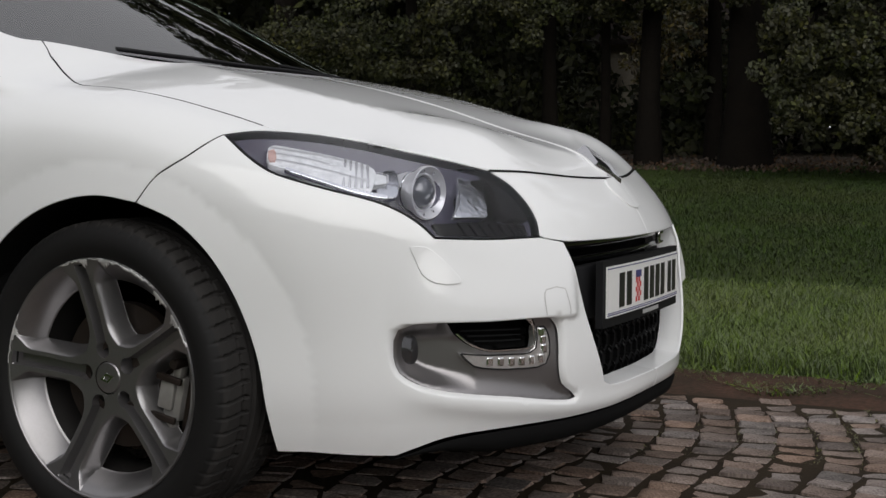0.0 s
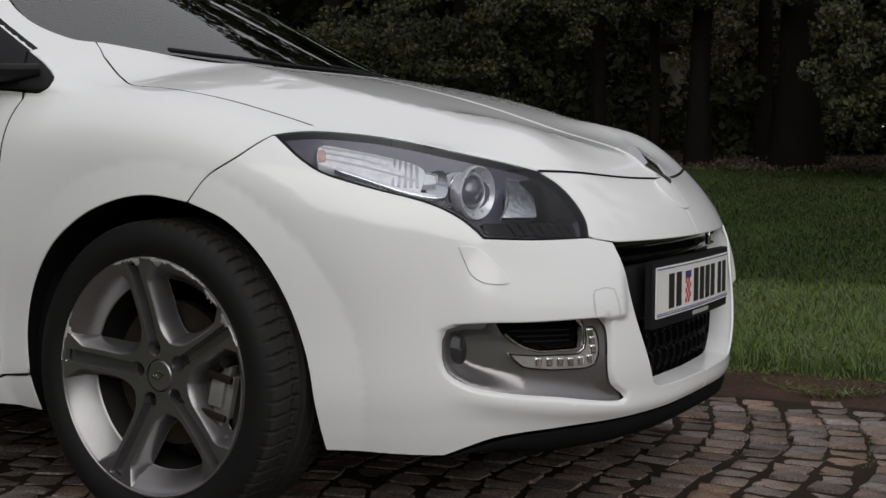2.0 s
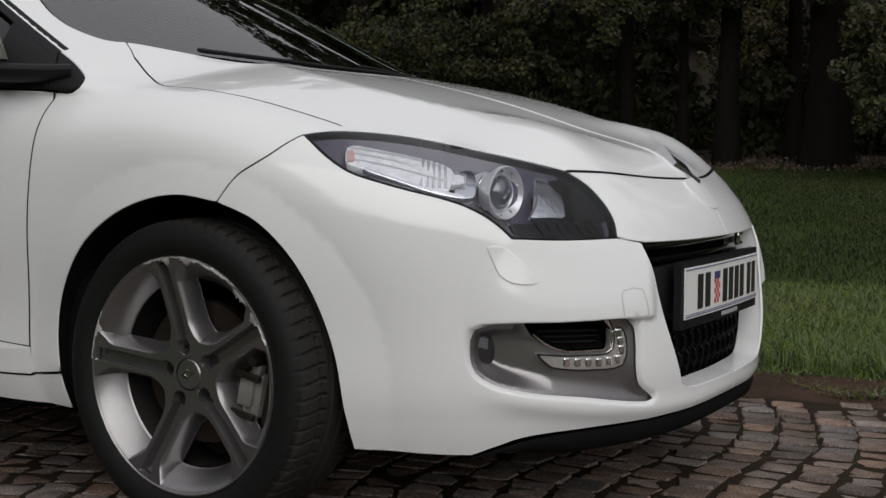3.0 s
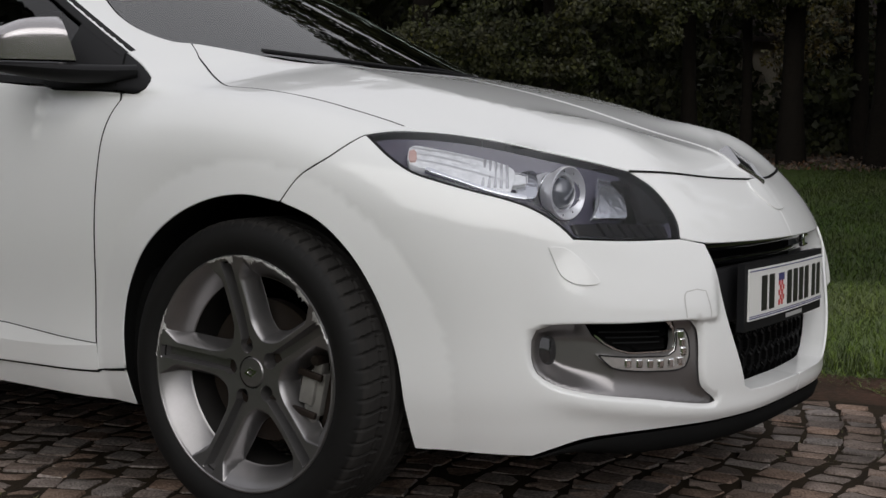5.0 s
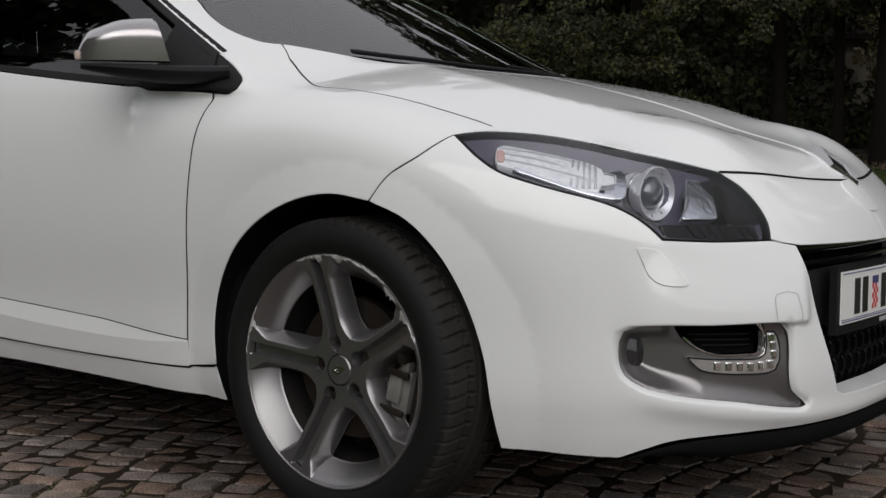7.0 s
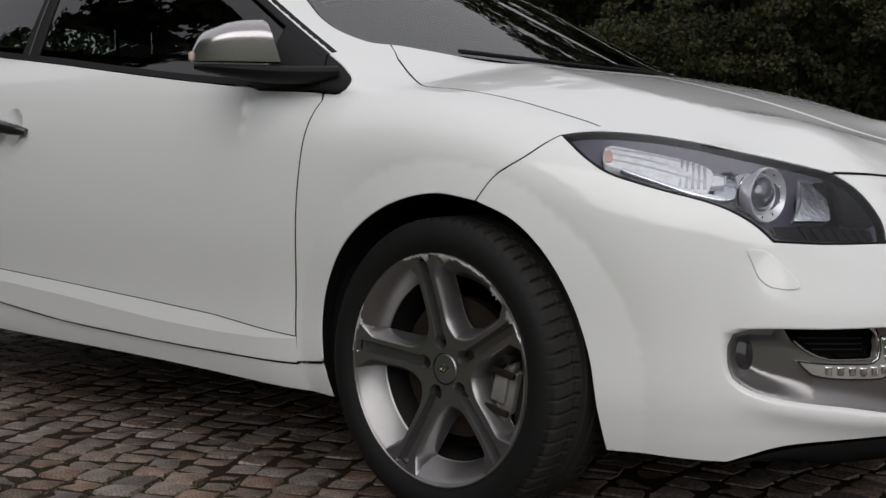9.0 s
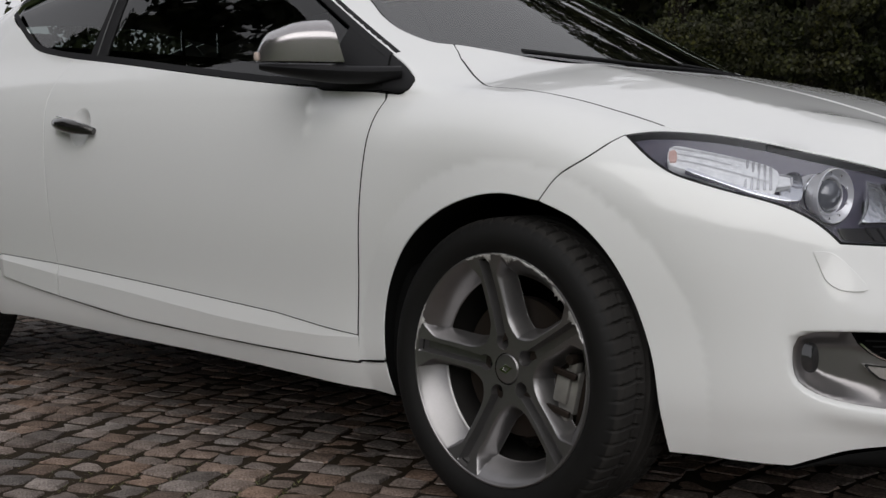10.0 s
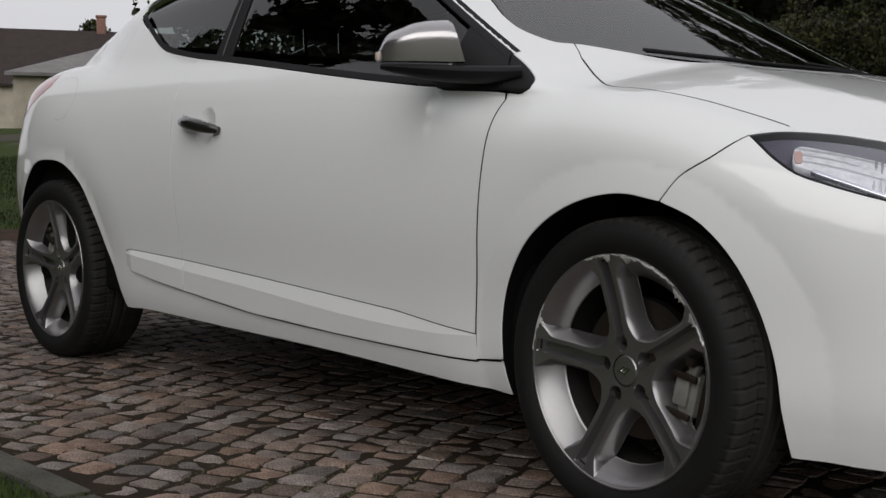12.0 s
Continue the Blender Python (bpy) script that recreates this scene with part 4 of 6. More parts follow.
for far in (False, True):
    side = dict(mirror=far)
    pod = piece("fog_light_pod", None, car, "satin silver pod around fog lamp and light strip")
    panel("surround", SILVER, pod, shrink(FOGLOOP, -0.016), fold=0.0, off=-0.0160, step=0.0055, holes=[loop(SLOT)], lift=pod_lift, label="satin silver surround", **side)
    panel("air_slot", DARKVOID, pod, loop(SLOT), fold=0.0, off=-0.036, gap=-0.002, step=0.010, lift=bowl(loop(SLOT), 0.05, 0.012), **side)
    v, f = ribbon(loop(SLOT)[len(SLOT) // 3 :], 0.003, -0.0225, far)
    piece("slot_trim", mesh_from("slot_trim", v, f, CHROME), pod)
    for i in range(3):
        w = -0.078 - 0.011 * i
        v, f = ribbon(curve([(0.585 + 0.012 * i, w), (0.697, w - 0.004)]), 0.003, -0.055, far)
        piece("slot_bar", mesh_from("slot_bar", v, f, BLACK), pod)
    strip = panel("light_strip", LEDCLEAR, pod, loop(LED), fold=0.022, off=-0.0205, gap=0, step=0.010, label="clear daytime light strip", **side)
    v, f = ribbon(np.vstack([loop(LED), loop(LED)[:1]]), 0.0030, -0.0196, far)
    piece("strip_rim", mesh_from("strip_rim", v, f, BLACK), strip)
    for a, w in ((0.622, -0.136), (0.641, -0.138), (0.660, -0.140), (0.679, -0.142), (0.698, -0.142), (0.716, -0.141), (0.722, -0.122), (0.720, -0.104), (0.717, -0.088)):
        bm = bmesh.new()
        box(bm, (0.0145, 0.008, 0.018), bevel=0.003)
        part("led_block", placed(bm, facing(a, w, -0.0205, normal(onto(np.array([a]), np.array([w])))[0]), far), CHROME, strip, smooth=False)
    m = facing(0.500, -0.112, -0.050, (0.93, -0.36, 0.0))
    bm = bmesh.new()
    lathe(bm, [(0.0, 0.006), (0.02, 0.004), (0.033, 0.0), (0.037, 0.004), (0.040, 0.003), (0.041, -0.03)], 40)
    fog_ring = bmesh.new()
    lathe(fog_ring, [(0.0405, -0.02), (0.0415, 0.004), (0.0440, 0.005), (0.0455, 0.002), (0.0455, -0.02)], 40)
    part("lamp_ring", placed(fog_ring, m, far), BLACK, pod, sharp=30)
    part("fog_lamp", placed(bm, m, far), shader("fog_glass", (0.050, 0.050, 0.053), 0.12, 0.5, coat=1.0), pod, "round fog lamp", sharp=30)
    panel("washer_cover", PAINT, car, loop(WASHER), gap=0.002, off=0.004, fold=0.006, step=0.01, **side)
TOW = loop(curve([(0.710, -0.050), (0.707, -0.007), (0.711, 0.000), (0.732, 0.004), (0.750, -0.001), (0.753, -0.014), (0.759, -0.044), (0.758, -0.053)]), [(0.72, -0.053)])
# no gap is cut here: a grey ribbon paints the seam's shade
v, f = ribbon(TOW[:-1], 0.0022, 0.0006)
piece("towing_cover_seam", mesh_from("towing_cover_seam", v, f, shader("seam_shade", (0.50, 0.50, 0.49), 0.6)), car)

# ---- grille, plate, badge ----
grille = piece("grille", None, car, "black grille with a honeycomb lower part")
bm = bmesh.new()
box(bm, (0.02, 0.86, 0.42), (0.70, 0, 0.43), bevel=0.005)
part("backing", bm, DARKVOID, grille)
for z, x, half, h in ((0.578, 0.800, 0.385, 0.026), (0.545, 0.790, 0.375, 0.020)):
    bm = bmesh.new()
    pts = [(x - 0.10 * (t * half) ** 2 * 2.2, t * half, z) for t in np.linspace(-1, 1, 25)]
    tube(bm, pts, h / 2, 10, flat=0.7)
    part("louvre", bm, GLOSSBLACK, grille)
bm = bmesh.new()
box(bm, (0.02, 0.68, 0.12), (0.792, 0, 0.475), bevel=0.008)
part("plate_mount", bm, BLACK, grille)
# honeycomb: hexagonal rings in staggered rows
bm = bmesh.new()
R = 0.026
for row in range(5):
    for col in range(-9, 10):
        y, z = (col + 0.5 * (row % 2)) * R * 1.78, 0.275 + row * R * 1.55
        if abs(y) > 0.265 + (z - 0.27) * 0.5:
            continue
        x = 0.795 - 0.20 * y * y
        rings = []
        for rr, dx in ((1.0, 0.0), (0.90, 0.006), (0.74, 0.004), (0.68, -0.020)):
            rings.append([bm.verts.new((x + dx, y + R * rr * math.sin(k * math.pi / 3), z + R * rr * math.cos(k * math.pi / 3))) for k in range(6)])
        for a, b in zip(rings, rings[1:]):
            for k in range(6):
                bm.faces.new((a[k], a[(k + 1) % 6], b[(k + 1) % 6], b[k]))
part("honeycomb", bm, shader("grille_black", (0.003, 0.003, 0.0032), 0.45, spec=0.12), grille, smooth=False)["kind"] = "stuff"
bm = bmesh.new()
box(bm, (0.012, 0.010, 0.030), (0.838, 0.115, 0.572), bevel=0.003)
box(bm, (0.012, 0.030, 0.008), (0.838, 0.128, 0.584), bevel=0.003)
box(bm, (0.012, 0.026, 0.007), (0.838, 0.130, 0.562), bevel=0.003)
part("model_badge", bm, CHROME, grille, "small chrome badge")

plate = piece("number_plate", None, car, "white number plate in a black holder")


def plate_x(y):
    return 0.850 - 0.10 * y * y


def plate_bar(name, y0, y1, z0, z1, mat, lift, parent, thick=0.004, label=""):
    n = 10
    verts, faces = [], []
    for i in range(n + 1):
        y = y0 + (y1 - y0) * i / n
        x = plate_x(y) + lift
        verts += [(x, y, z0), (x, y, z1), (x - thick, y, z1), (x - thick, y, z0)]
    for i in range(n):
        for k in range(4):
            a, b = i * 4 + k, i * 4 + (k + 1) % 4
            faces.append((a, b, b + 4, a + 4))
    faces += [(3, 2, 1, 0), (n * 4, n * 4 + 1, n * 4 + 2, n * 4 + 3)]
    return piece(name, mesh_from(name, verts, faces, mat, smooth=False), parent, label)


plate_bar("holder", -0.274, 0.274, 0.400, 0.543, BLACK, -0.004, plate, 0.016)
sheet = plate_bar("sheet", -0.260, 0.260, 0.4215, 0.5300, WHITEPLATE, 0.001, plate)
for z in (0.4250, 0.5245):
    plate_bar("line", -0.260, 0.260, z, z + 0.0022, NAVY, 0.0020, sheet, 0.001)
plate_bar("line", -0.260, 0.260, 0.4295, 0.4310, NAVY, 0.0020, sheet, 0.001)
for y0, wd in ((-0.193, 0.031), (-0.147, 0.031), (-0.030, 0.031), (0.014, 0.031), (0.058, 0.031), (0.102, 0.031), (0.164, 0.029), (0.206, 0.031)):
    plate_bar("character_bar", y0, y0 + wd, 0.438, 0.513, INK, 0.0025, sheet, 0.001)
plate_bar("crest_top", -0.088, -0.052, 0.495, 0.511, NAVY, 0.0025, sheet, 0.001)
for i in range(4):
    for j in range(5):
        if (i + j) % 2 == 0:
            y = -0.088 + 0.009 * i
            plate_bar("crest_check", y, y + 0.009, 0.441 + 0.0108 * j, 0.4518 + 0.0108 * j, REDINK, 0.0025, sheet, 0.001)
plate_bar("holder_script_bar", -0.02, 0.10, 0.4060, 0.4150, shader("script_grey", (0.4, 0.4, 0.4), 0.5), -0.0028, plate, 0.001)

# diamond emblem on the nose: a plain faceted lozenge standing on a white plaque
top, low, wide = Vector((0.683, 0, 0.781)), Vector((0.778, 0, 0.697)), 0.040
mid, fwd = (top + low) / 2, Vector((0.66, 0, 0.75))
corners = [top, mid + Vector((0, -wide, 0)), low, mid + Vector((0, wide, 0))]


def lozenge(name, levels, mat, label, close=True):
    bm = bmesh.new()
    rings = [[bm.verts.new(mid + (p - mid) * sc + fwd * up) for p in corners] for sc, up in levels]
    for a, b in zip(rings, rings[1:]):
        for k in range(4):
            bm.faces.new((a[k], a[(k + 1) % 4], b[(k + 1) % 4], b[k]))
    if close:
        bm.faces.new(rings[-1])
    return part(name, bm, mat, car, label, smooth=False)


panel("emblem_base", PAINT, car, loop(curve([(0.648, 0.0), (0.690, -0.022), (0.728, -0.047)]), curve([(0.740, -0.045), (0.756, -0.020), (0.757, 0.0)])), view="top", both=True, off=0.0025, fold=0.006, gap=0, step=0.01, label="white raised emblem base")
lozenge("emblem", ((1.06, -0.010), (1.0, 0.010), (0.93, 0.015), (0.84, 0.009), (0.80, -0.002)), shader("smoky_chrome", (0.55, 0.55, 0.56), 0.10, 1.0), "faceted chrome lozenge emblem")
lozenge("emblem_centre", ((0.84, -0.004), (0.80, 0.0075)), DARKVOID, "black lozenge inside the chrome frame")
panel("emblem_plaque", PAINT, car, loop(curve([(AC, 0.268), (1.030, 0.258), (1.022, 0.240), (1.050, 0.190), (1.066, 0.176), (AC, 0.172)])), both=True, off=0.004, fold=0.008, gap=0, step=0.01)

# black lip under the bumper
bm_pts = curve([(0.470, -0.318), (0.554, -0.288), (0.657, -0.282), (0.772, -0.285), (0.951, -0.290), (AC, -0.292)], 0.02)
top_line = onto(bm_pts[:, 0], bm_pts[:, 1], 0.002)
rows = []
for inx, dz in ((0.0, 0.004), (0.003, -0.008), (-0.004, -0.030), (-0.024, -0.042), (-0.10, -0.040), (-0.25, -0.015)):
    q = top_line.copy()
    d = q[:, :2] / np.linalg.norm(q[:, :2], axis=1, keepdims=True)
    q[:, :2] += d * inx
    q[:, 2] += dz * np.clip((bm_pts[:, 0] - 0.47) / 0.16, 0.02, 1)
    rows.append(np.vstack([q, (q * [1, -1, 1])[::-1]]))
v = np.vstack(rows)
m = len(rows[0])
f = [(r * m + i, r * m + i + 1, (r + 1) * m + i + 1, (r + 1) * m + i) for r in range(len(rows) - 1) for i in range(m - 1)]
piece("front_lip", mesh_from("front_lip", v, f, DARKVOID), car, "matt black plastic lip")


# ---- side: window frames, mirror, handle, rub strip, flap ----
for far in (False, True):
    side = dict(mirror=far)
    panel("mirror_triangle", BLACK, car, loop(curve([(-0.560, 0.3635), (-0.46, 0.360), (-0.384, 0.359)]), TRIANGLE[1:-1], curve([(-0.433, 0.455), (-0.60, 0.534)]), [(-0.585, 0.46)]), gap=0.0015, off=0.001, fold=0.015, label="matt black triangle", **side)
    # the triangle is uncut: a darker ribbon paints the shade of its seam
    v, f = ribbon(curve([(-0.396, 0.357), (-0.402, 0.40), (-0.432, 0.452)]), 0.004, 0.0018, far)
    piece("triangle_seam", mesh_from("triangle_seam", v, f, DARKVOID), car)
    # black rubber lines round the glass
    for name, ln, wd in (("belt_moulding", curve([(-0.56, 0.371), (-0.759, 0.383), (-1.008, 0.406), (-1.450, 0.452), (-1.781, 0.483), (-1.90, 0.497), (-2.049, 0.525), (-2.198, 0.585), (-2.340, 0.652)]), 0.015), ("window_frame", PILLAR_BACK, 0.030), ("window_frame", WINDOW_TOP, 0.030)):
        fine = ribbon(ln, wd, 0.001, far)
        piece(name, mesh_from(name, fine[0], fine[1], BLACK), car)
    panel("b_pillar", BLACK, car, loop(curve([(-1.700, 0.478), (-1.705, 0.60), (-1.72, 0.755)]), curve([(-1.66, 0.755), (-1.635, 0.60), (-1.615, 0.470)])), gap=0, off=-0.006, fold=0.01, **side)
    v, f = ribbon(curve([(-1.655, 0.476), (-1.672, 0.60), (-1.69, 0.755)]), 0.006, -0.003, far)
    piece("pillar_seal", mesh_from("pillar_seal", v, f, shader("seal_grey", (0.10, 0.10, 0.10), 0.5)), car)
    # rub strip: a chamfered shelf that stands proud along the foot of the door and runs out on the wing
    for a0, a1 in ((-0.4425, -1.724), (-1.731, -2.092)):
        al = np.linspace(a0, a1, 70 if a0 > -1 else 26)
        top = np.interp(al, [-2.098, -2.065, -1.715, -1.347, -0.951, -0.721, -0.441], [-0.075, -0.066, -0.075, -0.090, -0.108, -0.119, -0.145])
        bot = np.interp(al, [-2.098, -2.06, -1.90, -1.727, -1.362, -0.964, -0.446], [-0.105, -0.128, -0.146, -0.160, -0.186, -0.196, -0.201])
        ridge = np.interp(al, [-2.098, -1.72, -1.35, -0.95, -0.70, -0.56, -0.44], [0.20, 0.32, 0.32, 0.42, 0.42, 0.30, 0.06])
        grow = np.clip((al + 2.100) / 0.05, 0.15, 1) * np.clip((-0.40 - al) / 0.40, 0.12, 1)
        rows = []
        for t, off in ((0.0, -0.006), (0.0, 0.0008), (None, 0.0105), (0.97, 0.0092), (1.0, 0.0078), (1.0, -0.006)):
            p = onto(al, top + (bot - top) * (ridge if t is None else t))
            rows.append(p + normal(p) * np.where(off > 0, off * grow, off)[:, None])
        v = np.vstack(rows)
        if far:
            v = v * [1, -1, 1]
        m = len(al)
        f = [(r * m + i, r * m + i + 1, (r + 1) * m + i + 1, (r + 1) * m + i) for r in range(5) for i in range(m - 1)] + [tuple(r * m for r in range(6)), tuple(r * m + m - 1 for r in range(6))]
        me = mesh_from("rub_strip", v, f, PAINT)
        me.set_sharp_from_angle(angle=radians(4))
        piece("rub_strip", me, car, "white chamfered rub strip")
        # shade along the strip's edges, drawn as black ribbons on the skin
        v, f = ribbon(np.stack([al, top + 0.0010], 1), 0.0020, 0.0012, far)
        piece("strip_gap", mesh_from("strip_gap", v, f, DARKVOID), car)
        v, f = ribbon(np.stack([al, bot - 0.0020 * np.clip((al + 2.1) / 0.3, 0, 1)], 1), 0.0050, 0.0010, far)
        piece("strip_gap", mesh_from("strip_gap", v, f, DARKVOID), car)
    # door handle: a dark bar over a round dish
    handle = piece("door_handle", None, car, "dark grip over a round dish in the door")
    panel("dish", PAINT, handle, np.stack([-1.596 + 0.0535 * np.cos(turn_), 0.281 + 0.049 * np.sin(turn_)], 1), gap=0, fold=0, step=0.008, off=-0.0012, lift=lambda p: -0.020 * np.clip(1 - np.sum(((unroll(p) - [-1.596, 0.281]) / [0.052, 0.0475]) ** 2, 1), 0, 1), mirror=far)
    pts = []
    for t in np.linspace(0, 1, 13):
        a, w = -1.722 + 0.216 * t, 0.290 - 0.020 * t
        pts.append(onto(np.array([a]), np.array([w]), 0.008 + 0.024 * math.sin(math.pi * min(max((t - 0.05) / 0.9, 0), 1)) ** 0.5)[0])
    bm = bmesh.new()
    rad = [0.006 + 0.0145 * math.sin(math.pi * min(max(t, 0.02), 0.98)) ** 0.45 for t in np.linspace(0, 1, 13)]
    tube(bm, pts, rad, 12)
    part("grip", placed(bm, Matrix.Identity(4), far), shader("smoked_chrome", (0.055, 0.052, 0.050), 0.16, 0.7, coat=0.6), handle)
    ln = onto(np.linspace(-1.675, -1.530, 12), np.linspace(0.302, 0.284, 12), 0.034)
    bm = bmesh.new()
    tube(bm, ln, 0.0022, 6)
    part("grip_line", placed(bm, Matrix.Identity(4), far), CHROME, handle)
    if not far:
        # shade of the flap's seam, painted as a thin grey ribbon
        v, f = ribbon(curve([(-2.590, 0.300), (-2.55, 0.297), (-2.51, 0.312), (-2.492, 0.355), (-2.51, 0.395), (-2.56, 0.432), (-2.61, 0.443), (-2.66, 0.435)]), 0.0016, 0.0006)
        piece("fuel_flap_seam", mesh_from("fuel_flap_seam", v, f, shader("flap_seam_shade", (0.42, 0.42, 0.41), 0.7)), car)
    # door mirror
    mirror = piece("door_mirror", None, car, "silver-capped door mirror on a black foot")
    out = Vector((-0.13, -0.155, 0)).normalized()
    ahead = Vector((0.76, -0.64, 0.0)).normalized()
    c0 = Vector((-0.553, -0.942, 1.008)) if not far else Vector((-0.70, -0.90, 1.0))
    # cap: flat below, highest inboard, falling to a rounded tip; the inboard end is cut off aslant
    nu, nv = 26, 18
    crest = spline([-1.0, -0.72, -0.3, 0.2, 0.6, 0.85, 1.0], [0.052, 0.055, 0.054, 0.046, 0.030, 0.010, -0.024])
    front_at, back_at = [], []
    for i in range(nu + 1):
        s = -1 + 2 * i / nu
        hi_, lo_ = float(crest(s)), -0.042
        for j in range(nv + 1):
            t = j / nv
            z = lo_ + (hi_ - lo_) * t
            sx = s + (-0.0 if s > -0.6 else 0.30 * t * (-0.6 - s) / 0.4)
            dome = 0.066 * max(1 - max(s, 0) ** 2.6, 0) ** 0.6 * (1 - max(0, 2 * t - 1) ** 3.0 * 0.95) * (1 - 0.10 * (1 - t) ** 2)
            front_at.append(c0 + out * (0.100 * sx) + ahead * (dome - 0.012) + Vector((0, 0, z)))
            back_at.append(c0 + out * (0.100 * sx) + ahead * -0.016 + Vector((0, 0, z)))
    grid_faces = [(i * (nv + 1) + j, (i + 1) * (nv + 1) + j, (i + 1) * (nv + 1) + j + 1, i * (nv + 1) + j + 1) for i in range(nu) for j in range(nv)]
    n0 = (nu + 1) * (nv + 1)
    inner_end = [(j, j + 1, n0 + j + 1, n0 + j) for j in range(nv)]
    sg = -1 if far else 1
    cap = mesh_from("cap", [(p[0], sg * p[1], p[2]) for p in front_at + back_at], grid_faces + inner_end, CAPSILVER)
    cap.set_sharp_from_angle(angle=radians(50))
    piece("cap", cap, mirror, "satin silver cap")
    piece("mirror_glass", mesh_from("mirror_glass", [(p[0], sg * p[1], p[2]) for p in back_at], grid_faces, shader("tinted_mirror", (0.22, 0.23, 0.25), 0.03, 1.0)), mirror)
    # foot: flat black underside that sweeps in to the triangle
    secs = []
    for s in np.linspace(0, 1, 15):
        p = c0 + out * (0.092 - 0.30 * s) + Vector((0.0 + 0.03 * s, 0.0, -0.052 - 0.012 * math.sin(s * 2.2)))
        wid = 0.050 * math.sin(min(s * 3.2 + 0.25, math.pi / 2)) * (1 - 0.35 * max(0, s - 0.5))
        hei = 0.004 + 0.020 * math.sin(min(s * 2.0 + 0.15, math.pi / 2)) * (1 - 0.2 * s)
        secs.append((p, wid, hei))
    bm = bmesh.new()
    rings = []
    for p, wid, hei in secs:
        rings.append([bm.verts.new(p + ahead * (0.012 + wid * math.cos(t)) + Vector((0, 0, hei * math.sin(t) * (0.7 if math.sin(t) > 0 else 1.25)))) for t in np.linspace(0, 2 * math.pi, 14, endpoint=False)])
    for a, b in zip(rings, rings[1:]):
        for k in range(14):
            bm.faces.new((a[k], a[(k + 1) % 14], b[(k + 1) % 14], b[k]))
    bm.faces.new(rings[0]), bm.faces.new(rings[-1])
    part("foot", placed(bm, Matrix.Identity(4), far), BLACK, mirror, "black plastic foot")
    bm = bmesh.new()
    box(bm, (0.012, 0.022, 0.020), c0 + out * 0.094 + Vector((0, 0, -0.030)), bevel=0.004)
    part("repeater", placed(bm, Matrix.Identity(4), far), shader("repeater_lens", (0.55, 0.45, 0.40), 0.15), mirror)

# wipers lying at the foot of the windscreen
keep_body = body
body = greenhouse
for name, line in (("wiper", [(-0.27, -0.50), (-0.20, -0.40), (-0.10, -0.20), (-0.06, 0.05), (-0.055, 0.25)]), ("wiper", [(-0.10, -0.08), (-0.07, 0.12), (-0.10, 0.32), (-0.17, 0.52)])):
    c = curve(line, 0.02)
    p = over(c[:, 0], c[:, 1])
    wiper = piece(name, None, car, "black wiper at the foot of the windscreen")
    bm = bmesh.new()
    tube(bm, p + [0.004, 0, 0.009], 0.0042, 8)
    part("arm", bm, BLACK, wiper)
    n = len(p) * 2 // 3
    bm = bmesh.new()
    tube(bm, p[:n] + [0.0, 0.012, 0.006], 0.0036, 6)
    part("blade", bm, BLACK, wiper)
body = keep_body
cowl_bm = bmesh.new()
rows = []
for dx, dz in ((0.05, -0.03), (0.0, -0.018), (-0.06, -0.012), (-0.10, -0.03)):
    rows.append([cowl_bm.verts.new((-0.045 - 0.34 * (y / 0.8) ** 2 + dx, y, 0.935 + 0.02 * (y / 0.6) ** 2 + dz)) for y in np.linspace(-0.60, 0.60, 25)])
for a, b in zip(rows, rows[1:]):
    for k in range(24):
        cowl_bm.faces.new((a[k], a[k + 1], b[k + 1], b[k]))
part("scuttle", cowl_bm, BLACK, car)

# ---- cabin, dim behind the glass ----
bm = bmesh.new()
pts = [(-0.30, 0.90), (-0.45, 0.955), (-0.62, 0.955), (-0.70, 0.90), (-0.72, 0.70), (-0.60, 0.55)]
rows = [[bm.verts.new((x, y, z - 0.05 * (y / 0.7) ** 2)) for x, z in pts] for y in np.linspace(-0.68, 0.68, 13)]
for a, b in zip(rows, rows[1:]):
    for k in range(len(pts) - 1):
        bm.faces.new((a[k], a[k + 1], b[k + 1], b[k]))
part("dashboard", bm, DASH, car)
bm = bmesh.new()
ring = [(-0.80 - 0.16 * math.sin(t) * 0.35, 0.36 + 0.185 * math.cos(t), 0.86 + 0.185 * math.sin(t) * 0.93) for t in np.linspace(0, 2 * math.pi, 33)]
tube(bm, ring, 0.015, 8)
part("steering_wheel", bm, BLACK, car)
for x, y in ((-1.35, -0.36), (-1.35, 0.36)):
    seat = piece("seat", None, car, "black cloth seat")
    bm = bmesh.new()
    box(bm, (0.52, 0.50, 0.16), (x, y, 0.50), bevel=0.05, segments=3)
    part("cushion", bm, CLOTH, seat)
    bm = bmesh.new()
    box(bm, (0.14, 0.50, 0.50), (x - 0.30, y, 0.745), Matrix.Rotation(radians(-14), 4, "Y"), bevel=0.05, segments=3)
    part("backrest", bm, CLOTH, seat)
    bm = bmesh.new()
    box(bm, (0.10, 0.26, 0.17), (x - 0.40, y, 1.225), Matrix.Rotation(radians(-10), 4, "Y"), bevel=0.04, segments=3)
    rest = part("headrest", bm, CLOTH, seat)
    for dy in (-0.07, 0.07):
        bm = bmesh.new()
        tube(bm, [(x - 0.370, y + dy, 0.97), (x - 0.378, y + dy, 1.15)], 0.0065, 8)
        part("post", bm, CHROME, rest)
bm = bmesh.new()
box(bm, (0.45, 1.20, 0.18), (-2.05, 0, 0.55), bevel=0.06, segments=3)
box(bm, (0.14, 1.20, 0.60), (-2.35, 0, 0.82), Matrix.Rotation(radians(-18), 4, "Y"), bevel=0.05, segments=3)
part("rear_bench", bm, CLOTH, car, "black cloth bench")
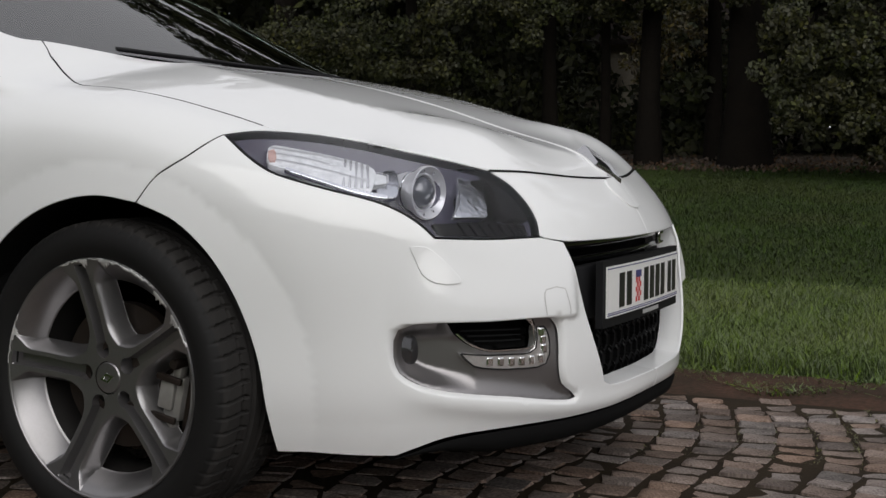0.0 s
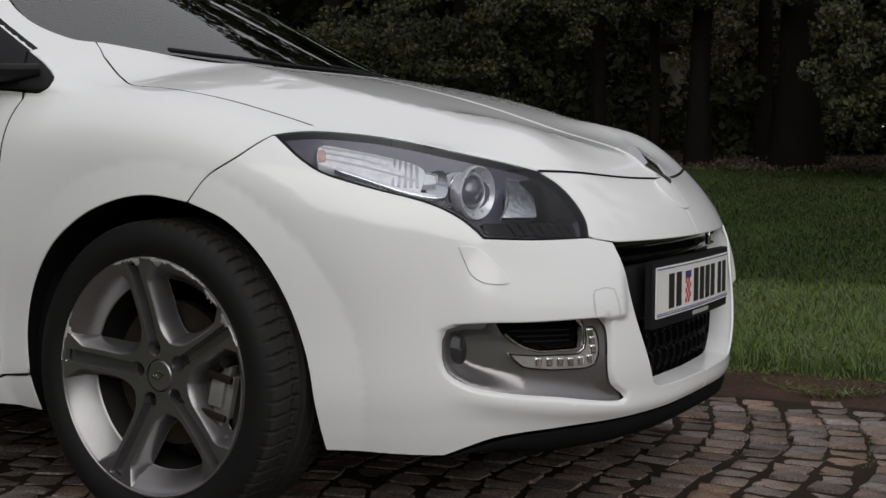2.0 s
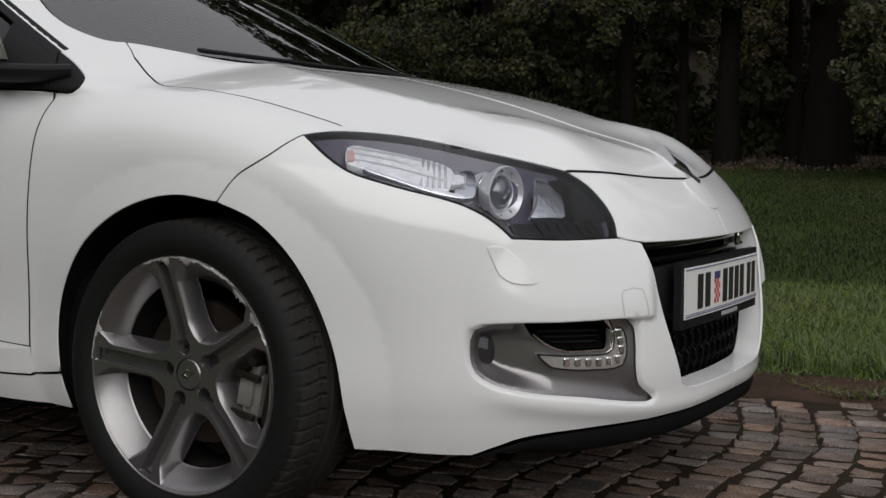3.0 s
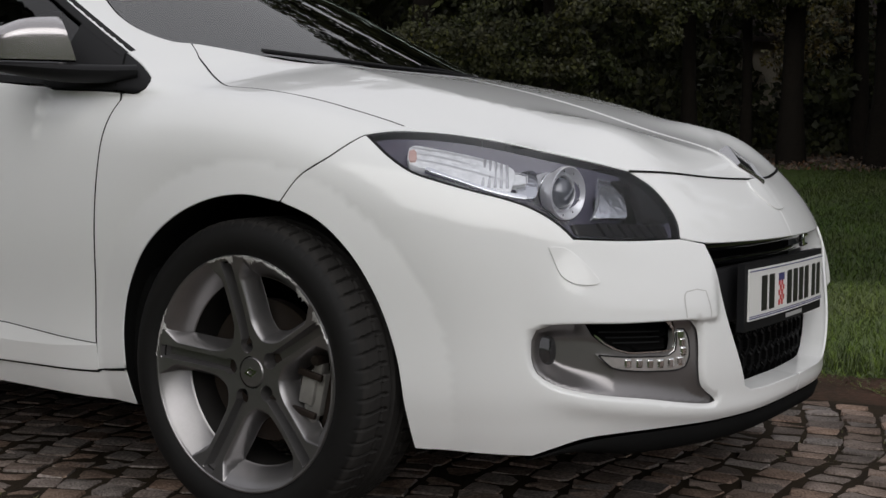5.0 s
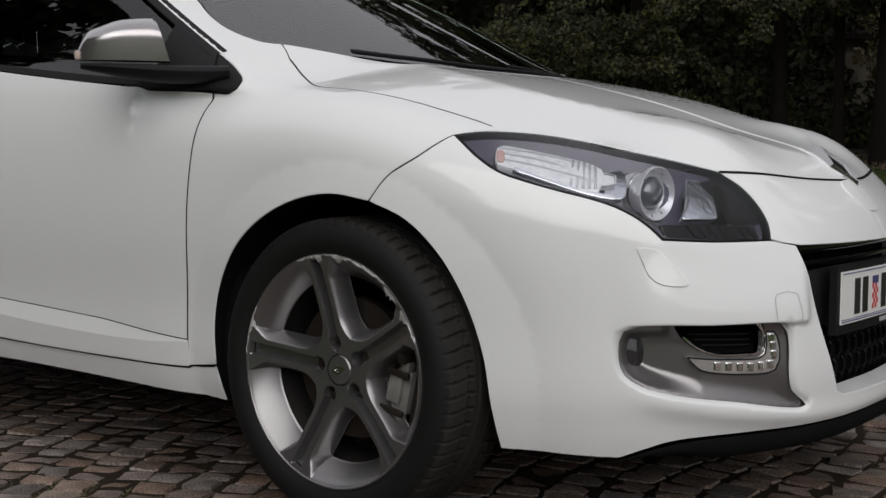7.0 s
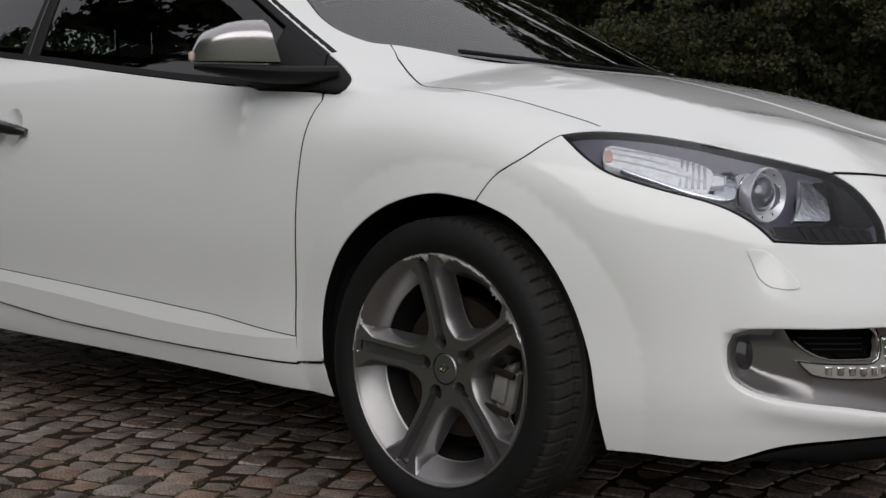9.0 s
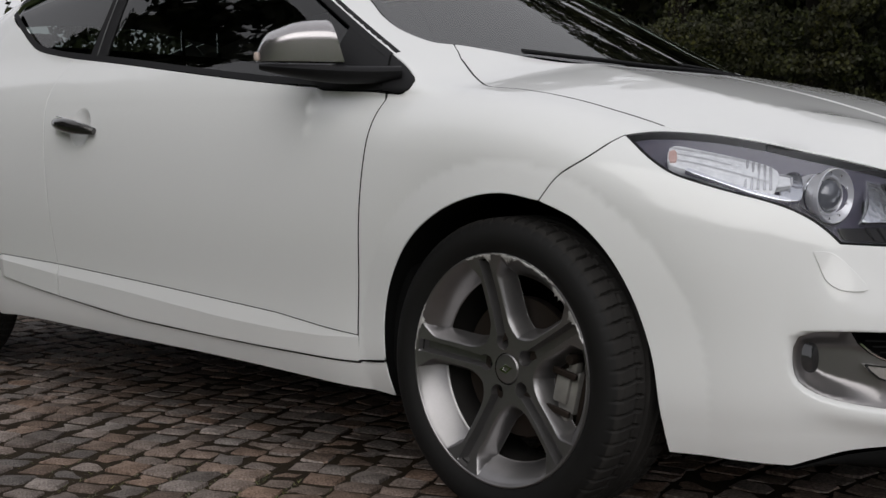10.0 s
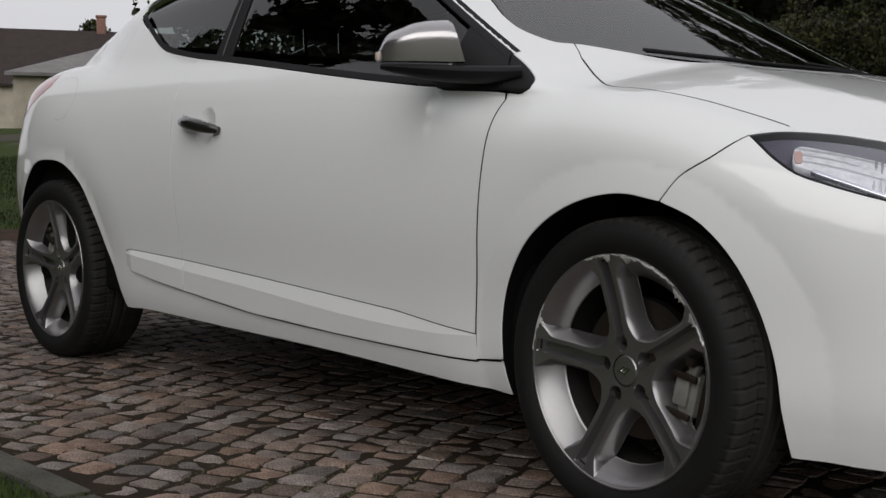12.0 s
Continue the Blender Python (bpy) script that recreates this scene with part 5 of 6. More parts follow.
bm = bmesh.new()
rows = [[bm.verts.new((x, y, float(ROOF(x)) - 0.05 - 0.09 * (y / 0.7) ** 2)) for y in np.linspace(-0.52, 0.52, 9)] for x in np.linspace(-2.8, -1.08, 14)]
for a, b in zip(rows, rows[1:]):
    for k in range(8):
        bm.faces.new((a[k], a[k + 1], b[k + 1], b[k]))
part("headlining", bm, shader("headlining", (0.10, 0.10, 0.10), 0.95), car)

# scraped places on the near front rim
chip = random.Random(4)
for ang0, ang1 in ((52, 94), (150, 176), (20, 30), (98, 112)):
    bm = bmesh.new()
    n = int((ang1 - ang0) / 1.5)
    prev = None
    for i in range(n + 1):
        t = radians(ang0 - 101 + (ang1 - ang0) * i / n)
        thin = math.sin(math.pi * min(max(i / n, 0.04), 0.96)) ** 0.4
        inner, outer = 0.2425 - chip.uniform(0.0015, 0.0075) * thin, 0.2440 - chip.uniform(0, 0.0008)
        ring = [bm.verts.new((r * math.cos(t), y, r * math.sin(t))) for r, y in ((inner, -0.1078 - 0.0004), ((inner + outer) / 2, -0.1088 - chip.uniform(0, 0.0006)), (outer, -0.1062))]
        if prev:
            for k in range(2):
                bm.faces.new((prev[k], prev[k + 1], ring[k + 1], ring[k]))
        prev = ring
    part("scrape", bm, SCRAPED, first, "bright scraped metal on the rim's edge", smooth=False)
for mid_, wide_ in ((84, 7), (97, 5), (46, 10), (33, 7), (161, 9)):
    bm = bmesh.new()
    prev = None
    for i in range(11):
        t = radians(mid_ - 101 + wide_ * (i / 10 - 0.5))
        deep = chip.uniform(0.004, 0.022) * math.sin(math.pi * (0.1 + 0.8 * i / 10))
        rr = [0.2415 - deep * k / 4 for k in range(5)]
        ring = [bm.verts.new((r * math.cos(t), float(np.interp(r, [0.20, 0.225, 0.2374, 0.2436], [-0.0965, -0.1025, -0.1078, -0.1080])) - 0.0010 - chip.uniform(0, 0.0006), r * math.sin(t))) for r in rr]
        if prev:
            for k in range(4):
                bm.faces.new((prev[k], prev[k + 1], ring[k + 1], ring[k]))
        prev = ring
    part("scrape", bm, SCRAPED, first, "bright scraped metal on the rim's edge", smooth=False)


# ---- the ground ----
def height(x, y):
    """Cobbled drive at 0; beyond its far edge the lawn climbs gently to the wood."""
    far = np.clip((y - 1.5) / 11.0, 0, 1.6)
    return 0.62 * far**1.3 + 0.04 * np.clip((y - 1.45) / 0.25, 0, 1) + 0.01 * np.clip((-1.65 - y) / 0.4, 0, 1)


GROUND = shader("turf", (0.045, 0.070, 0.016), 0.95, spec=0.08, vary=0.9, scale=1.2, fine=0.5, tint=(0.035, 0.046, 0.014), bump=0.8, bump_scale=30)
JOINT = shader("sandy_joint", (0.020, 0.015, 0.011), 0.95, spec=0.1, vary=0.9, scale=5, fine=0.6, tint=(0.030, 0.022, 0.014), bump=0.8, bump_scale=120)
SOIL = shader("bare_soil", (0.078, 0.042, 0.030), 0.95, spec=0.1, vary=0.8, scale=4, fine=0.7, tint=(0.04, 0.028, 0.02), bump=1.0, bump_scale=70)
SETT = dict(rough=0.75, spec=0.25, vary=0.6, fine=0.95, scale=9, tint=(0.100, 0.070, 0.054), bump=0.5, bump_scale=60)
STONE = shader("granite_sett", (0.300, 0.225, 0.185), per_piece=0.36, **{**SETT, "scale": 1.1, "bump": 0.18, "bump_scale": 8})
STONES = shader("granite_setts", (0.300, 0.225, 0.185), per_piece=-0.36, **SETT)
KERB = shader("weathered_edging", (0.080, 0.076, 0.058), 0.85, vary=0.8, scale=6, fine=0.5, bump=0.6, bump_scale=80)
xs = np.unique(np.concatenate([np.linspace(-500, -40, 24), np.linspace(-40, 12, 105), np.linspace(12, 500, 24)]))
ys = np.unique(np.concatenate([np.linspace(-500, -20, 20), np.linspace(-20, -1.7, 20), [-1.66, -1.55], np.linspace(-1.4, 1.2, 6), [1.45, 1.6, 1.75], np.linspace(2, 30, 57), np.linspace(30, 500, 24)]))
gx, gy = np.meshgrid(xs, ys)
gz = height(gx, gy) - 0.02
v = np.stack([gx.ravel(), gy.ravel(), gz.ravel()], 1)
for p in v:
    if p[1] > 1.8:
        p[2] += 0.05 * noise.noise(Vector((p[0] * 0.5, p[1] * 0.5, 3)))
nx = len(xs)
f = [(r * nx + c, r * nx + c + 1, (r + 1) * nx + c + 1, (r + 1) * nx + c) for r in range(len(ys) - 1) for c in range(nx - 1)]
tagged(new("ground", mesh_from("ground", v, f, GROUND)), "green lawn rising gently to a dark wood", "lawn", kind="structure")
bm = bmesh.new()
box(bm, (22, 2.80, 0.03), (-5, -0.20, -0.0200))
road = tagged(part("road", bm, JOINT), "drive of worn brown granite setts with mossy joints", "cobbled road", kind="structure")
nxs, nys = np.linspace(-14, 6, 160), np.linspace(1.12, 1.56, 7)
verts = [(x, y + 0.03 * noise.noise(Vector((x * 2, y, 0))), -0.016 + 0.036 * math.sin((y - 1.12) / 0.44 * math.pi / 2) + 0.012 * noise.noise(Vector((x * 6, y * 6, 5)))) for y in nys for x in nxs]
k = len(nxs)
tagged(new("soil_verge", mesh_from("soil_verge", verts, [(r * k + c, r * k + c + 1, (r + 1) * k + c + 1, (r + 1) * k + c) for r in range(6) for c in range(k - 1)], SOIL)), "strip of bare brown soil beside the setts", "soil", kind="structure")

# ---- setts: courses that cross the drive aslant ----
rng = random.Random(7)
forms = []
for k in range(24):
    out = []
    L, Wd = 0.5, 0.5
    ring = []
    for cx, cy in ((-1, -1), (1, -1), (1, 1), (-1, 1)):
        jx, jy = rng.uniform(-0.11, 0.03), rng.uniform(-0.11, 0.03)
        b1, b2 = rng.uniform(0.05, 0.16), rng.uniform(0.05, 0.16)
        c = (cx * (L + jx), cy * (Wd + jy))
        ring.append([(c[0] - cx * b1, c[1]), (c[0], c[1] - cy * b2)] if cx * cy < 0 else [(c[0], c[1] - cy * b2), (c[0] - cx * b1, c[1])])
    flat = [p for pair in ring for p in pair]
    verts = [(x, y, -0.045) for x, y in flat] + [(x, y, -0.009 + rng.uniform(-0.004, 0.003)) for x, y in flat] + [(x * 0.93 + rng.uniform(-0.025, 0.025), y * 0.93 + rng.uniform(-0.025, 0.025), -0.001 + rng.uniform(-0.004, 0.003)) for x, y in flat] + [(rng.uniform(-0.1, 0.1), rng.uniform(-0.1, 0.1), 0.003)]
    faces = []
    for lv in range(2):
        for i in range(8):
            a, b = lv * 8 + i, lv * 8 + (i + 1) % 8
            faces.append((a, b, b + 8, a + 8))
    faces += [(16 + i, 16 + (i + 1) % 8, 24) for i in range(8)]
    forms.append((np.array(verts), faces))
form_meshes = [mesh_from("sett", v, f, STONE) for v, f in forms]
for me in form_meshes:
    me.set_sharp_from_angle(angle=radians(7))
# the courses run across the drive in shallow bows
BOW_Y = np.linspace(-2.2, 1.8, 161)
BOW_SLOPE = spline([-2.2, -1.5, -1.1, -0.6, -0.2, 0.12, 0.3, 0.55, 0.8, 1.2, 1.8], [-0.46, -0.50, -0.53, -0.42, -0.18, 0.03, 0.0, -0.17, -0.31, -0.38, -0.36])(BOW_Y)
BOW_X = np.concatenate([[0], np.cumsum((BOW_SLOPE[1:] + BOW_SLOPE[:-1]) / 2 * (BOW_Y[1] - BOW_Y[0]))])
BOW_X = BOW_X - np.interp(0.3, BOW_Y, BOW_X)


def course(c, y):
    """Where the course through (c, 0.3) crosses y, and its slope there."""
    y = np.asarray(y, float)
    wander = 0.012 * np.sin(y * 2.3 + c * 1.7) + 0.010 * np.sin(y * 4.1 - c * 2.9)
    return c + np.interp(y, BOW_Y, BOW_X) + wander, np.interp(y, BOW_Y, BOW_SLOPE)


single, rest_v, rest_f, base = [], [], [], 0
pitch = 0.112
for ci in range(-136, 50):
    y_at = -1.62 + rng.uniform(0, 0.1)
    while True:
        ln = rng.uniform(0.062, 0.102)
        x_at, slope = course(ci * pitch, y_at + ln / 2)
        run = 1 / math.hypot(1, slope)
        c = (float(x_at) + rng.uniform(-0.006, 0.006), y_at + ln * run / 2)
        y_at += (ln + rng.uniform(0.001, 0.008)) * run
        if c[1] > 1.17 + rng.uniform(-0.06, 0.04):
            break
        if c[1] < -1.56 or c[0] < -15 or c[0] > 5.5:
            continue
        wd = pitch * run - rng.uniform(0.000, 0.010)
        ang = math.atan2(1, slope) + rng.uniform(-0.09, 0.09)
        z = rng.uniform(-0.005, 0.003)
        tilt = (rng.uniform(-0.022, 0.022), rng.uniform(-0.022, 0.022))
        form = rng.randrange(24)
        m = Matrix.LocRotScale((c[0], c[1], z), Euler((*tilt, ang)), (ln, wd, 1))
        if (-1.75 < c[0] < -0.30 and -1.56 < c[1] < -0.80) or (0.62 < c[0] < 1.70 and -0.1 < c[1] < 1.2):
            single.append((form, m))
        else:
            single_m = np.array(m)
            vv = forms[form][0] @ single_m[:3, :3].T + single_m[:3, 3]
            rest_v.append(vv)
            rest_f += [tuple(i + base for i in q) for q in forms[form][1]]
            base += len(vv)
for form, m in single[:300]:
    ob = piece("sett", form_meshes[form], road)
    ob.matrix_basis = m
for form, m in single[300:]:
    mm = np.array(m)
    rest_v.append(forms[form][0] @ mm[:3, :3].T + mm[:3, 3])
    rest_f += [tuple(i + base for i in q) for q in forms[form][1]]
    base += 25
more = piece("setts", mesh_from("setts", np.vstack(rest_v), rest_f, STONES), road)
more["kind"] = "stuff"
more.data.set_sharp_from_angle(angle=radians(24))
# stone edging of the near side
edge_rng = random.Random(3)
x = -9.0
while x < 4.5:
    ln = edge_rng.uniform(0.55, 0.85)
    bm = bmesh.new()
    box(bm, (ln - 0.012, 0.085, 0.14), (x + ln / 2, -1.625, -0.070 + edge_rng.uniform(-0.006, 0.006)), Matrix.Rotation(edge_rng.uniform(-0.012, 0.012), 4, "Z"), bevel=0.012)
    part("edging_stone", bm, KERB, road)
    x += ln


# ---- grass ----
def blades(name, label, count, place, tall, wide, lean, mats, seed):
    """Grass as many bent blades; place() gives x, y arrays."""
    r = np.random.RandomState(seed)
    x, y = place(r, count)
    n = len(x)
    z = height(x, y) - 0.015
    h = tall * r.uniform(0.45, 1.25, n)
    az = r.uniform(0, 2 * math.pi, n)
    d = np.stack([np.cos(az), np.sin(az)], 1)
    side_ = np.stack([-d[:, 1], d[:, 0]], 1) * (wide * r.uniform(0.6, 1.3, n))[:, None] / 2
    bend = lean * r.uniform(0.2, 1.3, n) * h
    p = np.zeros((n, 5, 3))
    for k, (t, w) in enumerate(((0, 1), (0, -1), (0.55, 0.8), (0.55, -0.8), (1.0, 0))):
        p[:, k, :2] = np.stack([x, y], 1) + d * (bend * t * t)[:, None] + side_ * w
        p[:, k, 2] = z + h * t * (1 - 0.25 * lean * t)
    idx = np.arange(n)[:, None] * 5
    quads = np.hstack([idx, idx + 1, idx + 3, idx + 2])
    tris = np.hstack([idx + 2, idx + 3, idx + 4])
    me = bpy.data.meshes.new(name)
    me.vertices.add(n * 5)
    me.vertices.foreach_set("co", p.ravel())
    me.loops.add(n * 7)
    me.loops.foreach_set("vertex_index", np.hstack([quads, tris]).ravel())
    me.polygons.add(n * 2)
    me.polygons.foreach_set("loop_start", np.stack([np.arange(n) * 7, np.arange(n) * 7 + 4], 1).ravel())
    me.update(calc_edges=True)
    me.materials.append(mats)
    ob = new(name, me)
    return tagged(ob, label, "grass", kind="stuff")


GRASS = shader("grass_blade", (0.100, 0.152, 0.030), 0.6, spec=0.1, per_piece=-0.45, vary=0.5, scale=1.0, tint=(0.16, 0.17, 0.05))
# darker copy of GRASS: the wood's shade is put into the blade colour
SHADEGRASS = shader("shaded_lawn_blade", (0.027, 0.053, 0.008), 0.65, spec=0.08, per_piece=-0.4, vary=0.7, scale=0.7, tint=(0.050, 0.056, 0.017))


def rect(x0, x1, y0, y1):
    return lambda r, n: (r.uniform(x0, x1, n), r.uniform(y0, y1, n))


def fringe(r, n):
    x = r.uniform(-2.5, 6, n)
    return x, 1.36 + np.abs(r.normal(0, 0.14, n)) + 0.05 * np.sin(x * 5) + 0.04 * np.sin(x * 13)


blades("grass", "tall fresh green grass along the soil strip", 120000, rect(-2.0, 3.2, 1.60, 3.5), 0.085, 0.0028, 1.1, GRASS, 1)
blades("grass", "low ragged weeds at the lawn's edge", 30000, fringe, 0.048, 0.005, 1.3, GRASS, 2)
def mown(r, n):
    """Lawn in a wedge that fits the camera's view, with thin and thick places."""
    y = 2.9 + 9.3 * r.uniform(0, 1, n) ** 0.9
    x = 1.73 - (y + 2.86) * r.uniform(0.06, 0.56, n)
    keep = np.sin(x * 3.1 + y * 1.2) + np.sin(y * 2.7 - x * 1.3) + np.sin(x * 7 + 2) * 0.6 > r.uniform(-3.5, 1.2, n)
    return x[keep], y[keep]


blades("grass", "mown lawn with the shade of the wood in its blade colour", 260000, mown, 0.042, 0.0042, 1.1, SHADEGRASS, 3)
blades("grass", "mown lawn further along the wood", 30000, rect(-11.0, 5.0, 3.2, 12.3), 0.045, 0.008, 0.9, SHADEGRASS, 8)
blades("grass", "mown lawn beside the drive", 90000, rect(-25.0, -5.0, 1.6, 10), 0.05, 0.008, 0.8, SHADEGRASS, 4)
blades("grass", "rough grass behind the edging stones", 26000, rect(-3.2, 0.0, -2.6, -1.60), 0.020, 0.0035, 0.9, SHADEGRASS, 5)


def joints(r, n):
    """Weeds that root in the joints: lines along the courses, in patches."""
    ci = r.randint(-34, 30, n)
    y = r.uniform(-1.6, 1.25, n)
    x = course((ci + 0.5) * pitch, y)[0] + r.normal(0, 0.006, n)
    keep = (y > -1.58) & (y < 1.2) & ((np.abs(y) > 0.95) | (x > 0.7)) & (np.sin(x * 4.1 + y * 2.3) + np.sin(y * 5.2 - x * 1.7) > r.uniform(-0.6, 1.9, n))
    return x[keep], y[keep]


MOSS = shader("joint_moss", (0.082, 0.086, 0.026), 0.8, per_piece=-0.4, vary=0.5, scale=3, tint=(0.12, 0.10, 0.04))
blades("moss", "moss and small weeds in the joints of the setts", 170000, joints, 0.019, 0.0050, 1.3, MOSS, 6)


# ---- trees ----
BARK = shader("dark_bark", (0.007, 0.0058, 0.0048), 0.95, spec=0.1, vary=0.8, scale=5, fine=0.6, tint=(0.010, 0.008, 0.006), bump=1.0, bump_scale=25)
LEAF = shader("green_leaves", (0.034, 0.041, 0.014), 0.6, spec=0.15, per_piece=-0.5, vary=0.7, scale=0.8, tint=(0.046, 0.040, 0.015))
# DEEP is LEAF darkened, with shade put into the leaf colour
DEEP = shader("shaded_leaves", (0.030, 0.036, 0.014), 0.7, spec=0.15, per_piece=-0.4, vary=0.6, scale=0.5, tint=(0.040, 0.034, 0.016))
RUST = shader("rusty_leaves", (0.32, 0.13, 0.03), 0.6, per_piece=-0.4)


def leaves(centres, spread, count, size, seed, mat, name="crown"):
    """Clumps of small folded leaves round the given centres."""
    r = np.random.RandomState(seed)
    centres = np.asarray(centres, float)
    n = count * len(centres)
    c = np.repeat(centres, count, 0)
    u = r.normal(0, 1, (n, 3))
    u *= (r.uniform(0.25, 1, n) ** 0.5 / np.linalg.norm(u, axis=1))[:, None]
    rad = np.repeat(np.atleast_1d(np.broadcast_to(spread, (len(centres),))), count)
    p = c + u * rad[:, None] * [1, 1, 0.75]
    a = r.normal(0, 1, (n, 3)) + [0, 0, -0.3]
    a /= np.linalg.norm(a, axis=1, keepdims=True)
    b = np.cross(a, r.normal(0, 1, (n, 3)))
    b /= np.linalg.norm(b, axis=1, keepdims=True)
    nn = np.cross(a, b)
    s = (size * r.uniform(0.6, 1.3, n))[:, None]
    q = np.stack([p - a * s * 0.5, p + b * s * 0.30 + nn * s * 0.08, p + a * s * 0.5, p - b * s * 0.30 + nn * s * 0.08], 1)
    me = bpy.data.meshes.new(name)
    me.vertices.add(n * 4)
    me.vertices.foreach_set("co", q.ravel())
    me.loops.add(n * 6)
    i = np.arange(n)[:, None] * 4
    me.loops.foreach_set("vertex_index", np.hstack([i, i + 1, i + 2, i, i + 2, i + 3]).ravel())
    me.polygons.add(n * 2)
    me.polygons.foreach_set("loop_start", np.arange(n * 2) * 3)
    me.update(calc_edges=True)
    me.materials.append(mat)
    return me


def tree(x, y, trunk, tall, crown_low, crown_wide, seed, label, leaf=0.10, clumps=42, per=110, limbs=7, mat=None, group="trees of the wood"):
    r = random.Random(seed)
    z0 = float(height(np.array([x]), np.array([y]))[0]) - 0.05
    t = thing("tree", label, "tree", group, (x, y, z0))
    bm = bmesh.new()
    n = 9
    line = [Vector((0.12 * tall / 10 * math.sin(seed + k * 0.9) * k / n, 0.12 * tall / 10 * math.cos(seed * 2 + k * 0.8) * k / n, tall * 0.85 * k / n)) for k in range(n + 1)]
    tube(bm, line, [trunk * (1.35 if k == 0 else 1.0) * (1 - 0.8 * k / n) for k in range(n + 1)], 10)
    ends = []
    for k in range(limbs):
        h = crown_low * 0.8 + (tall * 0.8 - crown_low * 0.8) * (k + r.random() * 0.6) / limbs
        a = r.uniform(0, 2 * math.pi)
        base_ = line[0].lerp(line[-1], min(h / (tall * 0.85), 1))
        reach = crown_wide * r.uniform(0.5, 0.9) * (1 - 0.4 * h / tall)
        pts = [base_ + Vector((math.cos(a) * reach * s, math.sin(a) * reach * s, 0.35 * reach * s * (1 - 0.3 * s))) for s in (0, 0.35, 0.7, 1)]
        rr = trunk * 0.35 * (1 - 0.5 * h / tall)
        tube(bm, pts, [rr, rr * 0.7, rr * 0.4, rr * 0.15], 6)
        ends += pts[1:]
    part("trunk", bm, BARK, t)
    cs, rs = [], []
    for k in range(clumps):
        if k < len(ends):
            c = ends[k]
        else:
            h = crown_low + (tall - crown_low) * r.random() ** 0.8
            rel = (h - crown_low) / (tall - crown_low)
            w = crown_wide * math.sin(math.pi * min(0.18 + 0.8 * rel, 1)) * r.uniform(0.45, 1.0)
            a = r.uniform(0, 2 * math.pi)
            c = Vector((math.cos(a) * w, math.sin(a) * w, h))
        cs.append(c)
        rs.append(crown_wide * r.uniform(0.16, 0.30))
    piece("crown", leaves(cs, np.array(rs), per, leaf, seed, mat or LEAF), t)
    return t


tr = random.Random(11)
# the wood behind the lawn: trunks that show, then deeper rows
for x, y, w in ((-1.75, 12.0, 0.25), (-2.96, 12.2, 0.14), (-2.35, 12.9, 0.10), (-3.65, 12.6, 0.07), (-4.3, 12.4, 0.10), (-2.05, 13.8, 0.08), (0.4, 12.6, 0.16), (2.6, 13.0, 0.2), (-6.2, 12.4, 0.18), (-8.6, 12.9, 0.22), (-11.2, 13.2, 0.2), (-14.2, 13.0, 0.22), (5.4, 12.8, 0.22), (8.5, 12.6, 0.24)):
    tree(x, y, w, tr.uniform(8.4, 10.8), tr.uniform(2.6, 3.4), tr.uniform(2.0, 2.8), tr.randrange(9999), "broad-leaved tree with a dark trunk at the edge of the wood", leaf=0.20, clumps=60, per=110)
for k in range(3, 26):
    x, y = -30 + k * 1.9 + tr.uniform(-0.7, 0.7), tr.uniform(16, 26)
    if abs(x + 3.95 + 0.319 * (y - 15)) < 2.0:
        continue
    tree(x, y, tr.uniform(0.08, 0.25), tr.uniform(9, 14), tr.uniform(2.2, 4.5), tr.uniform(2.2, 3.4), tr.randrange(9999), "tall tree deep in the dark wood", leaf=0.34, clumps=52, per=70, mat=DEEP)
# low foliage that hangs at the wood's edge
for x, y, z, rad in ((-7.2, 10.9, 1.9, 0.75), (-6.2, 10.7, 2.1, 0.7), (-5.3, 10.9, 1.75, 0.6), (-5.0, 10.7, 2.5, 0.6), (-8.3, 11.3, 1.8, 0.8), (-9.6, 11.4, 1.9, 0.9), (-4.3, 11.2, 2.5, 0.5), (-0.1, 10.6, 2.2, 0.65), (0.6, 10.8, 1.8, 0.6), (1.4, 10.8, 2.3, 0.8), (-0.9, 11.1, 2.7, 0.6), (-11.2, 11.6, 2.0, 0.9), (-13, 11.9, 2.0, 1.0), (-3.2, 11.8, 2.75, 0.55), (-2.4, 11.6, 2.9, 0.5), (-0.5, 10.4, 1.55, 0.6), (-0.15, 10.3, 1.2, 0.5), (-0.85, 10.5, 2.1, 0.55), (0.35, 10.3, 1.6, 0.6), (0.35, 10.3, 1.05, 0.5)):
    b = thing("bush", "leafy low boughs with olive green leaves", "bush", "boughs at the wood's edge", (x, y, z))
    br = random.Random(int(x * 100))
    cs = [(br.gauss(0, 0.55) * rad, br.gauss(0, 0.4) * rad, br.gauss(0, 0.45) * rad) for _ in range(26)]
    piece("foliage", leaves(cs, rad * 0.28, 120, 0.062, int(abs(x) * 37) + 5, LEAF), b)
    bm = bmesh.new()
    for q in cs[:7]:
        tube(bm, [(0, 0.9, 0.25), Vector(q) * 0.5 + Vector((0, 0.3, 0.1)), q], [0.02, 0.012, 0.004], 5)
    part("twig", bm, BARK, b)["kind"] = "stuff"
piece("rusty_foliage", leaves([(-3.05, 11.35, 2.62), (-2.85, 11.3, 2.66)], 0.16, 60, 0.07, 77, RUST), None)
tagged(bpy.data.objects["rusty_foliage"], "spray of rust-orange autumn leaves on a bough", "foliage")
for x, y in ((-6.1, 26.0), (-9.8, 28.0)):
    tree(x, y, 0.12, 8.5, 1.0, 2.2, int(y * 10), "dense young tree deep in the dark wood", leaf=0.30, clumps=60, per=90, mat=DEEP)
